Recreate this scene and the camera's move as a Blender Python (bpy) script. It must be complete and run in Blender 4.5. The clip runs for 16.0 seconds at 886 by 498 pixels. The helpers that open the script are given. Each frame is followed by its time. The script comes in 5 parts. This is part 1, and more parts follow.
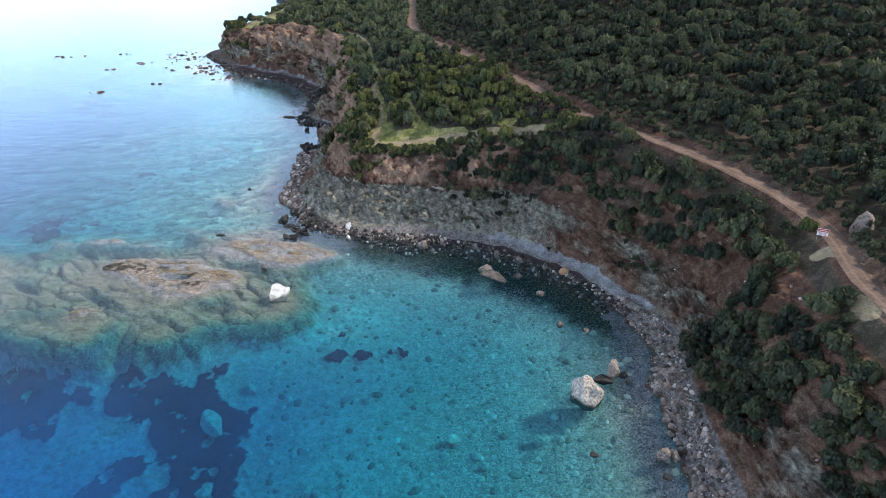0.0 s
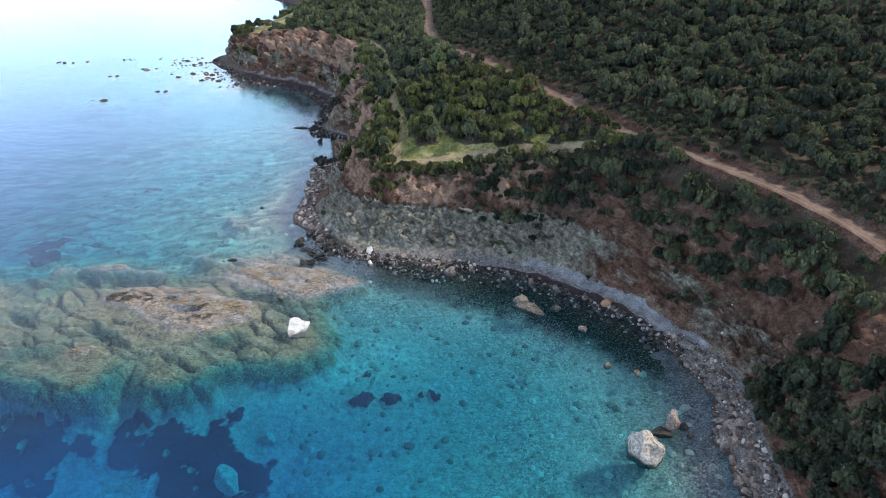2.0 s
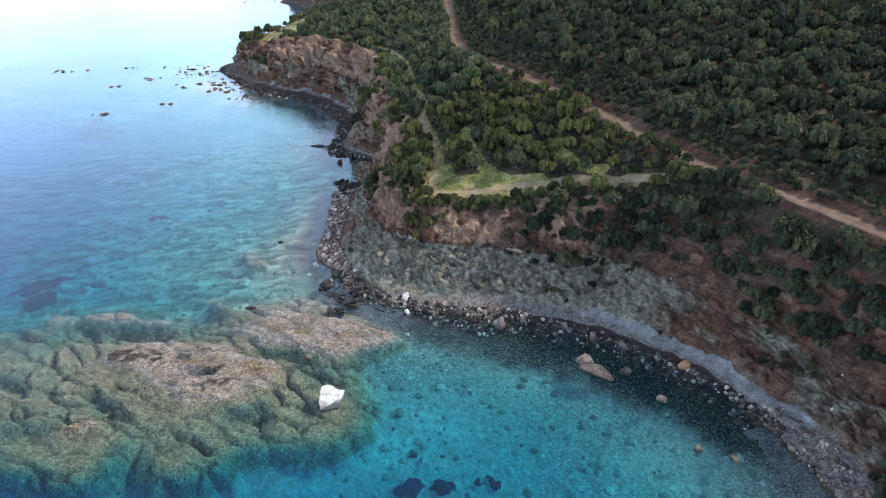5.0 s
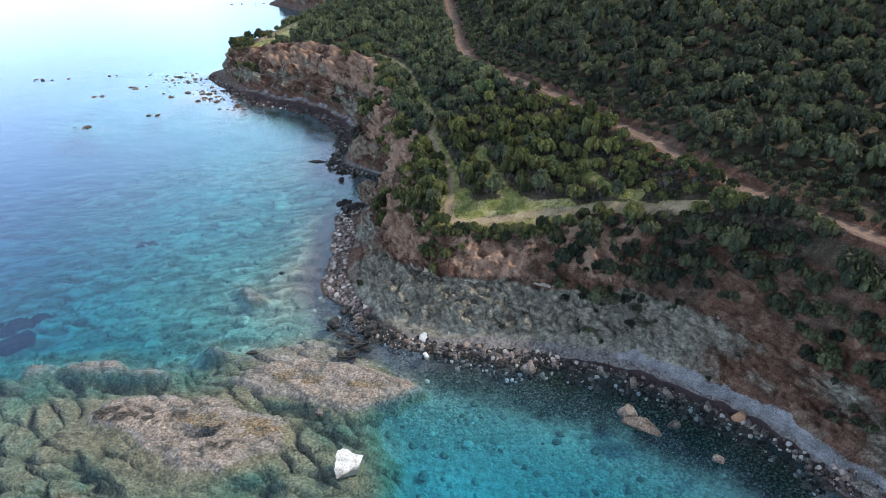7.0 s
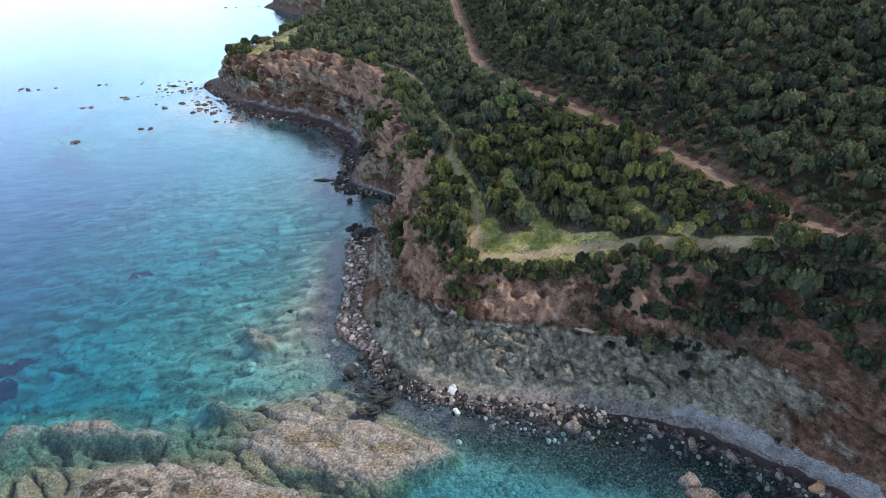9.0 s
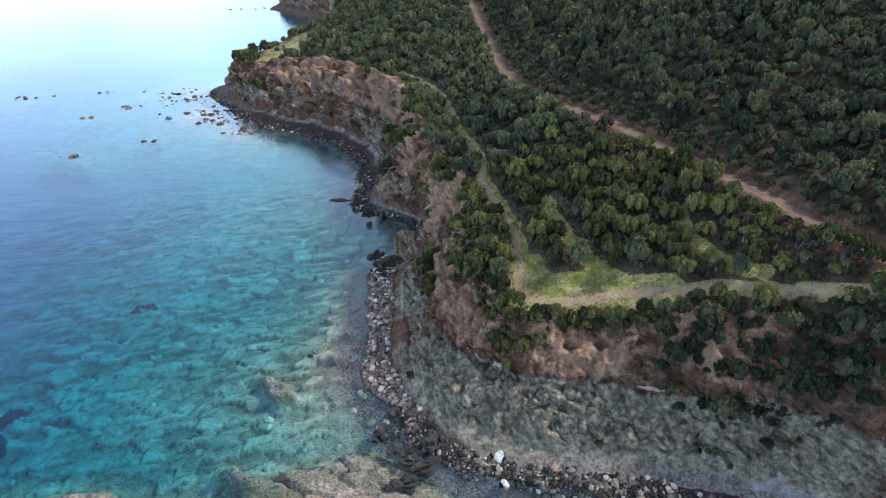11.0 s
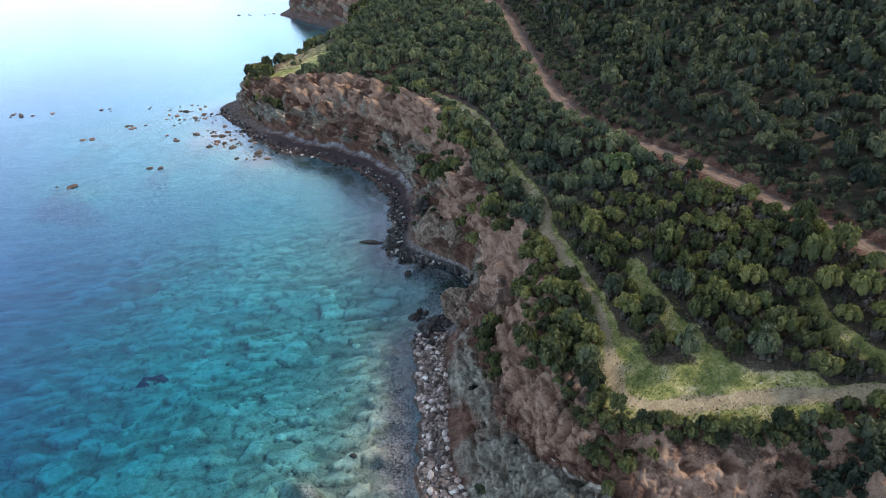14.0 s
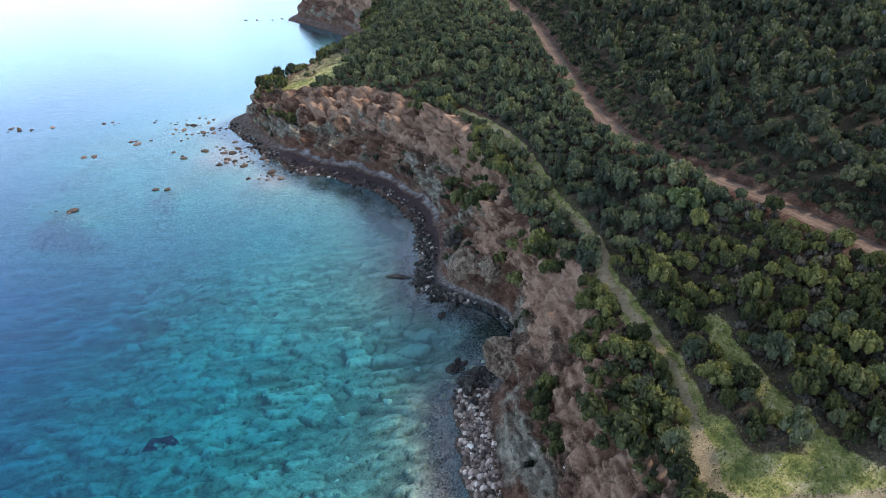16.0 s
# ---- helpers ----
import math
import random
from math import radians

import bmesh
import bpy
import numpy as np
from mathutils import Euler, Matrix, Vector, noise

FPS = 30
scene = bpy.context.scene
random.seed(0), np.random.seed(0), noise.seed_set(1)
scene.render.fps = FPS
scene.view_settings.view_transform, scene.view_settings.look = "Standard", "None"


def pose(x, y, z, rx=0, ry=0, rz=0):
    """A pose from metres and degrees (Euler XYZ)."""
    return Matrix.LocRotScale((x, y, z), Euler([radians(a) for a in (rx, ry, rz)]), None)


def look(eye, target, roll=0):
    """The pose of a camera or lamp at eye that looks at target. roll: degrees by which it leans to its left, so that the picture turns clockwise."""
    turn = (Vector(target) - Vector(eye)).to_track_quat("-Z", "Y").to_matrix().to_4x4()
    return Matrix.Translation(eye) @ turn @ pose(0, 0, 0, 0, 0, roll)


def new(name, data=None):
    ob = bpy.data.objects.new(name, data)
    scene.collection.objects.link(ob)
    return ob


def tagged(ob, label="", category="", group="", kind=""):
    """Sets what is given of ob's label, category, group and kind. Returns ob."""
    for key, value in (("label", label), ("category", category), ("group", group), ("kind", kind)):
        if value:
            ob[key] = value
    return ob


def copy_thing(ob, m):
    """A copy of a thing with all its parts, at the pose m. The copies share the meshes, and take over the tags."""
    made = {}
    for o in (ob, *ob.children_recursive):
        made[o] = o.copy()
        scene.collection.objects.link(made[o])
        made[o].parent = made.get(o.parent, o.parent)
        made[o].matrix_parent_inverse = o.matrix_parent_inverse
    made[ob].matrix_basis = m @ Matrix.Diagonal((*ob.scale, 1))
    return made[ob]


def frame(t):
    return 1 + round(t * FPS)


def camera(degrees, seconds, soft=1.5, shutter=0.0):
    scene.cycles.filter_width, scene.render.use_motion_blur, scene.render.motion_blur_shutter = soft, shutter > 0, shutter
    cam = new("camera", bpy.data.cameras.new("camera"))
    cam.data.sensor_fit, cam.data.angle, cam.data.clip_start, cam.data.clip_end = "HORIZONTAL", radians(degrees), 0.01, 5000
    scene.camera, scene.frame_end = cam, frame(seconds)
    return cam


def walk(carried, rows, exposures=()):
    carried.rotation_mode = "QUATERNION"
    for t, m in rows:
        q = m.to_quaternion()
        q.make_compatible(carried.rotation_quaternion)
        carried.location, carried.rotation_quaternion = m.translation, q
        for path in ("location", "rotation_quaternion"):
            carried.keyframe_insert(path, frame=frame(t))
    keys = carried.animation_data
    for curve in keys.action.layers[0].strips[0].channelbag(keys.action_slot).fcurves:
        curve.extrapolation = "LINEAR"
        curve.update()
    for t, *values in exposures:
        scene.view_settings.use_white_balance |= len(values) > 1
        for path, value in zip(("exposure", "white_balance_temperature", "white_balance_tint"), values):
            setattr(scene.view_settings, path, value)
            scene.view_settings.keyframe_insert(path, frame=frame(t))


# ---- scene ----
cam = camera(68.6, 16.0, soft=0.55)
METRES, EYE, TILT, LEAN, TURN = 100.0, 59.5, -29.0, 0.0, 0.0
ROWS = [
    (0.0, 0.0, 0.0, 0.0, -0.0, 0.0, -0.0),
    (0.5, -0.0123, 0.0221, 0.0117, 0.04, 0.04, -0.02),
    (1.0, -0.0247, 0.0445, 0.0231, 0.09, 0.06, -0.03),
    (1.5, -0.0367, 0.0671, 0.0347, 0.13, 0.06, -0.06),
    (2.0, -0.0489, 0.0896, 0.0464, 0.15, 0.07, -0.07),
    (2.5, -0.061, 0.1124, 0.0584, 0.18, 0.06, -0.09),
    (3.0, -0.0731, 0.1354, 0.0707, 0.2, 0.06, -0.09),
    (3.5, -0.0853, 0.1586, 0.0838, 0.22, 0.03, -0.1),
    (4.0, -0.098, 0.1819, 0.0966, 0.23, 0.02, -0.11),
    (6.5, -0.1591, 0.3008, 0.1643, -0.35, -0.13, 0.22),
    (7.0, -0.1711, 0.3256, 0.1783, -0.84, -0.16, 0.49),
    (7.5, -0.1837, 0.3503, 0.1925, -1.3, -0.18, 0.7),
    (8.0, -0.1953, 0.3756, 0.2071, -1.49, -0.21, 0.81),
    (8.5, -0.2077, 0.401, 0.2208, -1.5, -0.19, 0.81),
    (9.0, -0.2192, 0.4272, 0.2348, -1.47, -0.2, 0.78),
    (11.5, -0.2799, 0.5597, 0.3063, -1.34, -0.33, 0.67),
    (12.0, -0.2926, 0.5866, 0.3222, -1.32, -0.37, 0.64),
    (12.5, -0.3057, 0.6135, 0.338, -1.32, -0.4, 0.6),
    (13.0, -0.3187, 0.6405, 0.3539, -1.29, -0.39, 0.58),
    (13.5, -0.3319, 0.6675, 0.3698, -1.25, -0.37, 0.57),
    (14.0, -0.3448, 0.6944, 0.3854, -1.21, -0.35, 0.57),
    (14.5, -0.3572, 0.7193, 0.3999, -1.18, -0.35, 0.53),
    (15.0, -0.3707, 0.7466, 0.415, -1.14, -0.34, 0.5),
    (15.5, -0.3841, 0.774, 0.4303, -1.09, -0.31, 0.49),
    (16.0, -0.3973, 0.8017, 0.4456, -1.03, -0.29, 0.48),
]
walk(cam, [(t, pose(0, 0, EYE, TILT, LEAN, TURN) @ pose(METRES * x, METRES * y, METRES * z, 90 + pitch, roll, yaw)) for t, x, y, z, yaw, pitch, roll in ROWS])

# ---- light ----
SUN_AZ, SUN_EL = 75.0, 40.0          # compass-like: degrees clockwise from +y
world = bpy.data.worlds.new("sky")
scene.world = world
world.use_nodes = True
wn, wl = world.node_tree.nodes, world.node_tree.links
sky = wn.new("ShaderNodeTexSky")
sky.sky_type, sky.sun_disc = "NISHITA", False
sky.sun_elevation, sky.sun_rotation = radians(SUN_EL), radians(SUN_AZ)
sky.dust_density, sky.air_density, sky.ozone_density = 1.2, 1.0, 2.0
toward_sky = wn.new("ShaderNodeTexCoord")
split = wn.new("ShaderNodeSeparateXYZ")
wl.new(toward_sky.outputs["Generated"], split.inputs[0])
haze = wn.new("ShaderNodeValToRGB")
haze.color_ramp.elements.new(0.3)
# bright hazy cloud low down, thinner and bluer overhead
for e, (at, colour) in zip(haze.color_ramp.elements, ((0.0, (1.45, 1.82, 2.35, 1)), (0.17, (0.9, 1.18, 1.6, 1)), (0.6, (0.22, 0.27, 0.35, 1)))):
    e.position, e.color = at, colour
wl.new(split.outputs[2], haze.inputs[0])
puffs = wn.new("ShaderNodeTexNoise")
puffs.inputs["Scale"].default_value, puffs.inputs["Detail"].default_value = 2.6, 5
wl.new(toward_sky.outputs["Generated"], puffs.inputs["Vector"])
cover = wn.new("ShaderNodeMapRange")
for k, value in enumerate((0.3, 0.7, 0.45, 0.95)):
    cover.inputs[k + 1].default_value = value
wl.new(puffs.outputs["Fac"], cover.inputs[0])
cloud = wn.new("ShaderNodeBackground")
seaward_glow = wn.new("ShaderNodeVectorMath")      # the cloud is thinner and brighter out over the sea
seaward_glow.operation = "DOT_PRODUCT"
seaward_glow.inputs[1].default_value = (-0.86, 0.5, 0.0)
wl.new(toward_sky.outputs["Generated"], seaward_glow.inputs[0])
brightness = wn.new("ShaderNodeMapRange")
for k, value in enumerate((-1.0, 1.0, 1.12, 2.2)):
    brightness.inputs[k + 1].default_value = value
wl.new(seaward_glow.outputs["Value"], brightness.inputs[0])
wl.new(brightness.outputs[0], cloud.inputs[1])
wl.new(haze.outputs[0], cloud.inputs[0])
wn["Background"].inputs[1].default_value = 0.13
wl.new(sky.outputs[0], wn["Background"].inputs[0])
blend = wn.new("ShaderNodeMixShader")
wl.new(cover.outputs[0], blend.inputs[0])
wl.new(wn["Background"].outputs[0], blend.inputs[1]), wl.new(cloud.outputs[0], blend.inputs[2])
wl.new(blend.outputs[0], wn["World Output"].inputs[0])

sun = new("sun", bpy.data.lights.new("sun", "SUN"))
sun.data.energy, sun.data.angle, sun.data.color = 3.6, radians(8), (1.0, 0.905, 0.785)
az, el = radians(SUN_AZ), radians(SUN_EL)
sun.matrix_world = look((math.sin(az) * math.cos(el), math.cos(az) * math.cos(el), math.sin(el)), (0, 0, 0))
scene.view_settings.exposure = 0.5


# ---- noise and curves in numpy ----
def hashed(ix, iy, iz, seed):
    h = (ix * 374761393 + iy * 668265263 + iz * 2147483647 + seed * 974711) & 0xFFFFFFFF
    h = ((h ^ (h >> 13)) * 1274126177) & 0xFFFFFFFF
    h = ((h ^ (h >> 16)) * 2246822519) & 0xFFFFFFFF
    return ((h ^ (h >> 15)) & 0xFFFFFF) / float(0xFFFFFF)


def vnoise(p, seed=0):
    """Smooth value noise of points (n, 3), -1 to 1."""
    i = np.floor(p).astype(np.int64)
    f = p - i
    f = f * f * f * (f * (f * 6 - 15) + 10)
    out = 0
    for dx in (0, 1):
        for dy in (0, 1):
            for dz in (0, 1):
                w = (f[:, 0] if dx else 1 - f[:, 0]) * (f[:, 1] if dy else 1 - f[:, 1]) * (f[:, 2] if dz else 1 - f[:, 2])
                out = out + w * hashed(i[:, 0] + dx, i[:, 1] + dy, i[:, 2] + dz, seed)
    return out * 2 - 1


def fbm(p, octaves=4, seed=0, ridged=False):
    total, amp, out = 0, 1.0, 0
    for o in range(octaves):
        n = vnoise(p * 2.03 ** o + 17.3 * o, seed + o)
        out = out + amp * (1 - 2 * np.abs(n) if ridged else n)
        total += amp
        amp *= 0.5
    return out / total


def cells(p, seed=0):
    """Distances to the two nearest of scattered points, and the nearest one's own number."""
    i = np.floor(p).astype(np.int64)
    d1, d2, own = np.full(len(p), 9.0), np.full(len(p), 9.0), np.zeros(len(p))
    for dx in (-1, 0, 1):
        for dy in (-1, 0, 1):
            c = i + (dx, dy)
            q = np.stack([c[:, 0] + hashed(c[:, 0], c[:, 1], 3, seed), c[:, 1] + hashed(c[:, 0], c[:, 1], 7, seed)], 1)
            d = np.hypot(*(q - p).T)
            near = d < d1
            d2 = np.where(near, d1, np.minimum(d2, d))
            own = np.where(near, hashed(c[:, 0], c[:, 1], 11, seed), own)
            d1 = np.minimum(d1, d)
    return d1, d2, own


def crags(p, size, seed=0):
    """Blocky rock relief: every block of about that size has its own height and tilt. About -1 to 1."""
    q = p / size
    i = np.floor(q).astype(np.int64)
    best, next_best, out = np.full(len(q), 9.0), np.full(len(q), 9.0), np.zeros(len(q))
    for dx in (-1, 0, 1):
        for dy in (-1, 0, 1):
            for dz in (-1, 0, 1):
                c = i + (dx, dy, dz)
                h = [hashed(c[:, 0], c[:, 1], c[:, 2], seed + 31 * k) for k in range(7)]
                away_x, away_y, away_z = q[:, 0] - c[:, 0] - h[0], q[:, 1] - c[:, 1] - h[1], q[:, 2] - c[:, 2] - h[2]
                d = np.sqrt(away_x ** 2 + away_y ** 2 + away_z ** 2)
                height = (h[3] - 0.5) * 1.2 + (h[4] - 0.5) * 2.2 * away_x + (h[5] - 0.5) * 2.2 * away_y + (h[6] - 0.5) * 2.2 * away_z
                near = d < best
                next_best = np.where(near, best, np.minimum(next_best, d))
                best, out = np.where(near, d, best), np.where(near, height, out)
    return out - 0.9 * (1 - step(0.0, 0.2, next_best - best))


def spline(points, s):
    """Catmull-Rom curve through points at the stations s."""
    p = np.asarray(points, float)
    p = np.vstack([2 * p[0] - p[1], p, 2 * p[-1] - p[-2]])
    i = np.clip(np.floor(s).astype(int), 0, len(p) - 4)
    f = (s - i)[:, None]
    a, b, c, d = p[i], p[i + 1], p[i + 2], p[i + 3]
    return 0.5 * (2 * b + (c - a) * f + (2 * a - 5 * b + 4 * c - d) * f ** 2 + (3 * b - a - 3 * c + d) * f ** 3)


def step(a, b, x):
    f = np.clip((x - a) / (b - a), 0, 1)
    return f * f * (3 - 2 * f)


def grid_mesh(name, pos, shape, attrs=()):
    """A mesh of quads over an (m, n) grid of points."""
    m, n = shape
    k = np.arange(m * n).reshape(m, n)
    quads = np.stack([k[:-1, :-1], k[1:, :-1], k[1:, 1:], k[:-1, 1:]], -1).reshape(-1, 4)
    return soup_mesh(name, pos, quads, attrs, True)


def soup_mesh(name, pos, faces, attrs=(), smooth=False):
    me = bpy.data.meshes.new(name)
    nf, w = faces.shape
    me.vertices.add(len(pos))
    me.vertices.foreach_set("co", np.asarray(pos, np.float32).ravel())
    me.loops.add(nf * w)
    me.loops.foreach_set("vertex_index", faces.astype(np.int32).ravel())
    me.polygons.add(nf)
    me.polygons.foreach_set("loop_start", np.arange(0, nf * w, w, dtype=np.int32))
    me.polygons.foreach_set("use_smooth", np.full(nf, smooth))
    for key, values in attrs:
        me.attributes.new(key, "FLOAT", "POINT").data.foreach_set("value", np.asarray(values, np.float32))
    me.update(calc_edges=True)
    return me


# ---- materials ----
class Mat:
    """A node material with a few short hands."""

    def __init__(self, name, rough=0.9):
        self.m = bpy.data.materials.new(name)
        self.m.use_nodes = True
        self.n, self.l = self.m.node_tree.nodes, self.m.node_tree.links
        self.b = self.n["Principled BSDF"]
        self.b.inputs["Roughness"].default_value = rough
        self.b.inputs["Specular IOR Level"].default_value = 0.25
        self.where = self.n.new("ShaderNodeNewGeometry")

    def put(self, socket, value):
        if isinstance(value, (int, float)):
            socket.default_value = value
        elif isinstance(value, tuple):
            socket.default_value = (*value, 1) if len(socket.default_value) == 4 else value
        else:
            self.l.new(value, socket)

    def noise(self, scale, detail=4, rough=0.6, stretch=None):
        t = self.n.new("ShaderNodeTexNoise")
        t.inputs["Scale"].default_value, t.inputs["Detail"].default_value, t.inputs["Roughness"].default_value = scale, detail, rough
        src = self.where.outputs["Position"]
        if stretch:
            v = self.n.new("ShaderNodeMapping")
            v.inputs["Scale"].default_value = stretch
            v.inputs["Rotation"].default_value = (0.2, 0.3, 0.6)
            self.l.new(src, v.inputs[0])
            src = v.outputs[0]
        self.l.new(src, t.inputs["Vector"])
        return t.outputs["Fac"]

    def voronoi(self, scale, feature="F1"):
        t = self.n.new("ShaderNodeTexVoronoi")
        t.feature = feature
        t.inputs["Scale"].default_value = scale
        self.l.new(self.where.outputs["Position"], t.inputs["Vector"])
        return t

    def attr(self, key):
        t = self.n.new("ShaderNodeAttribute")
        t.attribute_name = key
        return t.outputs["Fac"]

    def math(self, op, a, b=0.0, clamp=False):
        t = self.n.new("ShaderNodeMath")
        t.operation, t.use_clamp = op, clamp
        self.put(t.inputs[0], a), self.put(t.inputs[1], b)
        return t.outputs[0]

    def span(self, x, a, b, lo=0.0, hi=1.0):
        t = self.n.new("ShaderNodeMapRange")
        t.interpolation_type = "SMOOTHSTEP"
        for k, v in enumerate((x, a, b, lo, hi)):
            self.put(t.inputs[k], v)
        return t.outputs[0]

    def mix(self, fac, a, b, blend="MIX"):
        t = self.n.new("ShaderNodeMix")
        t.data_type, t.blend_type = "RGBA", blend
        self.put(t.inputs[0], fac), self.put(t.inputs[6], a), self.put(t.inputs[7], b)
        return t.outputs[2]

    def ramp(self, fac, stops):
        t = self.n.new("ShaderNodeValToRGB")
        while len(t.color_ramp.elements) < len(stops):
            t.color_ramp.elements.new(0.5)
        for e, (at, colour) in zip(t.color_ramp.elements, stops):
            e.position, e.color = at, (*colour, 1)
        self.put(t.inputs[0], fac)
        return t.outputs[0]

    def done(self, colour, bump=None, strength=0.5, dist=0.1):
        self.put(self.b.inputs["Base Color"], colour)
        if bump is not None:
            t = self.n.new("ShaderNodeBump")
            t.inputs["Strength"].default_value, t.inputs["Distance"].default_value = strength, dist
            self.l.new(bump, t.inputs["Height"])
            self.l.new(t.outputs[0], self.b.inputs["Normal"])
        return self.m


def make_ground():
    m = Mat("coast_ground", 0.95)
    fine, mid, big = m.noise(4.0, 8, 0.75), m.noise(0.6, 6, 0.7), m.noise(0.09, 3)
    veins = m.noise(1.1, 9, 0.74, (1.0, 0.6, 1.5))
    grain = m.math("ADD", m.math("MULTIPLY", fine, 0.5), m.math("MULTIPLY", mid, 0.5))
    soil = m.ramp(grain, [(0.38, (0.033, 0.017, 0.012)), (0.48, (0.095, 0.048, 0.033)), (0.56, (0.165, 0.092, 0.064)), (0.67, (0.3, 0.21, 0.16))])
    soil = m.mix(m.span(big, 0.45, 0.65), soil, m.ramp(grain, [(0.38, (0.03, 0.019, 0.014)), (0.5, (0.09, 0.058, 0.042)), (0.64, (0.25, 0.19, 0.145))]))
    rock = m.ramp(veins, [(0.36, (0.066, 0.06, 0.047)), (0.46, (0.16, 0.148, 0.118)), (0.55, (0.255, 0.236, 0.188)), (0.67, (0.39, 0.365, 0.3))])
    rock = m.mix(m.span(m.noise(0.25, 5, 0.7), 0.5, 0.64, 0.0, 0.4), rock, m.ramp(veins, [(0.35, (0.07, 0.05, 0.035)), (0.65, (0.26, 0.2, 0.14))]))
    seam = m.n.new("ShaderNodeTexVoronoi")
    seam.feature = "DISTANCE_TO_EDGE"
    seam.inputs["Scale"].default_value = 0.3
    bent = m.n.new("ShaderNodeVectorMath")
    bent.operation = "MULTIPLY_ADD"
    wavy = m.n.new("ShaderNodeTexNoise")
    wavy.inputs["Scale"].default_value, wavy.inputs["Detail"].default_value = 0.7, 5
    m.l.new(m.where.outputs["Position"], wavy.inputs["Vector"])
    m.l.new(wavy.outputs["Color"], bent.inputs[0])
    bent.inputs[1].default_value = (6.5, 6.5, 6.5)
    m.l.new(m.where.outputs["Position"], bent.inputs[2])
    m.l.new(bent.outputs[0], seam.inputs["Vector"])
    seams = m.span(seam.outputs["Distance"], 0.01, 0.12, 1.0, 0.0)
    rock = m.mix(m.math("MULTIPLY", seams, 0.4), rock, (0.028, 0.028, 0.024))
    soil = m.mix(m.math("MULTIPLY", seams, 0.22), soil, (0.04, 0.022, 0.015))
    pale = m.ramp(grain, [(0.3, (0.2, 0.16, 0.12)), (0.6, (0.5, 0.44, 0.37))])
    shingle = m.voronoi(3.2)
    pebble = m.mix(0.55, m.ramp(m.noise(0.5, 4), [(0.35, (0.07, 0.062, 0.062)), (0.6, (0.17, 0.155, 0.15))]), m.mix(1.0, m.ramp(shingle.outputs["Color"], [(0.2, (0.1, 0.09, 0.085)), (0.8, (0.5, 0.46, 0.43))]), (0.6, 0.6, 0.6), "MULTIPLY"))
    gravel = m.ramp(m.math("ADD", m.math("MULTIPLY", m.noise(6.0, 5, 0.8), 0.6), m.math("MULTIPLY", mid, 0.4)), [(0.4, (0.085, 0.085, 0.09)), (0.5, (0.19, 0.19, 0.2)), (0.6, (0.36, 0.355, 0.36))])
    wrack = m.ramp(grain, [(0.3, (0.022, 0.014, 0.016)), (0.7, (0.075, 0.05, 0.052))])
    under = m.ramp(m.math("ADD", m.math("MULTIPLY", fine, 0.7), m.math("MULTIPLY", mid, 0.3)), [(0.4, (0.03, 0.026, 0.028)), (0.49, (0.1, 0.087, 0.088)), (0.6, (0.25, 0.225, 0.225))])
    wet = m.ramp(veins, [(0.3, (0.014, 0.014, 0.015)), (0.7, (0.06, 0.058, 0.056))])
    grass = m.ramp(m.math("ADD", m.math("MULTIPLY", grain, 0.6), m.math("MULTIPLY", m.noise(0.3, 4, 0.7), 0.4)), [(0.38, (0.075, 0.095, 0.028)), (0.46, (0.17, 0.185, 0.056)), (0.53, (0.29, 0.27, 0.1)), (0.61, (0.46, 0.39, 0.23))])
    litter = m.ramp(grain, [(0.34, (0.016, 0.013, 0.009)), (0.5, (0.055, 0.042, 0.028)), (0.66, (0.15, 0.12, 0.09))])

    def edge(key, width=0.16):
        k = m.math("ADD", m.attr(key), m.math("MULTIPLY", m.math("SUBTRACT", grain, 0.5), 1.1))
        return m.span(k, 0.5 - width, 0.5 + width)

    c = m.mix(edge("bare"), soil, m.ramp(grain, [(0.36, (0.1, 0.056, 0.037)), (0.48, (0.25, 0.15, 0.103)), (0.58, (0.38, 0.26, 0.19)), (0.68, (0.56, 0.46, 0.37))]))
    c = m.mix(edge("litter"), c, litter)
    c = m.mix(edge("rock"), c, rock)
    c = m.mix(edge("grass"), c, grass)
    c = m.mix(edge("pale", 0.1), c, pale)
    c = m.mix(edge("dirt"), c, m.ramp(grain, [(0.36, (0.17, 0.125, 0.072)), (0.62, (0.44, 0.35, 0.225))]))
    c = m.mix(edge("pebble"), c, pebble)
    c = m.mix(edge("gravel"), c, gravel)
    c = m.mix(edge("wrack"), c, wrack)
    c = m.mix(edge("under"), c, under)
    c = m.mix(edge("wet"), c, wet)
    m.put(m.b.inputs["Roughness"], m.span(m.attr("wet"), 0.3, 0.8, 0.95, 0.65))
    return m.done(c, m.math("ADD", m.math("MULTIPLY", mid, 0.8), m.math("MULTIPLY", m.math("ADD", fine, veins), 0.4)), 0.8, 0.4)


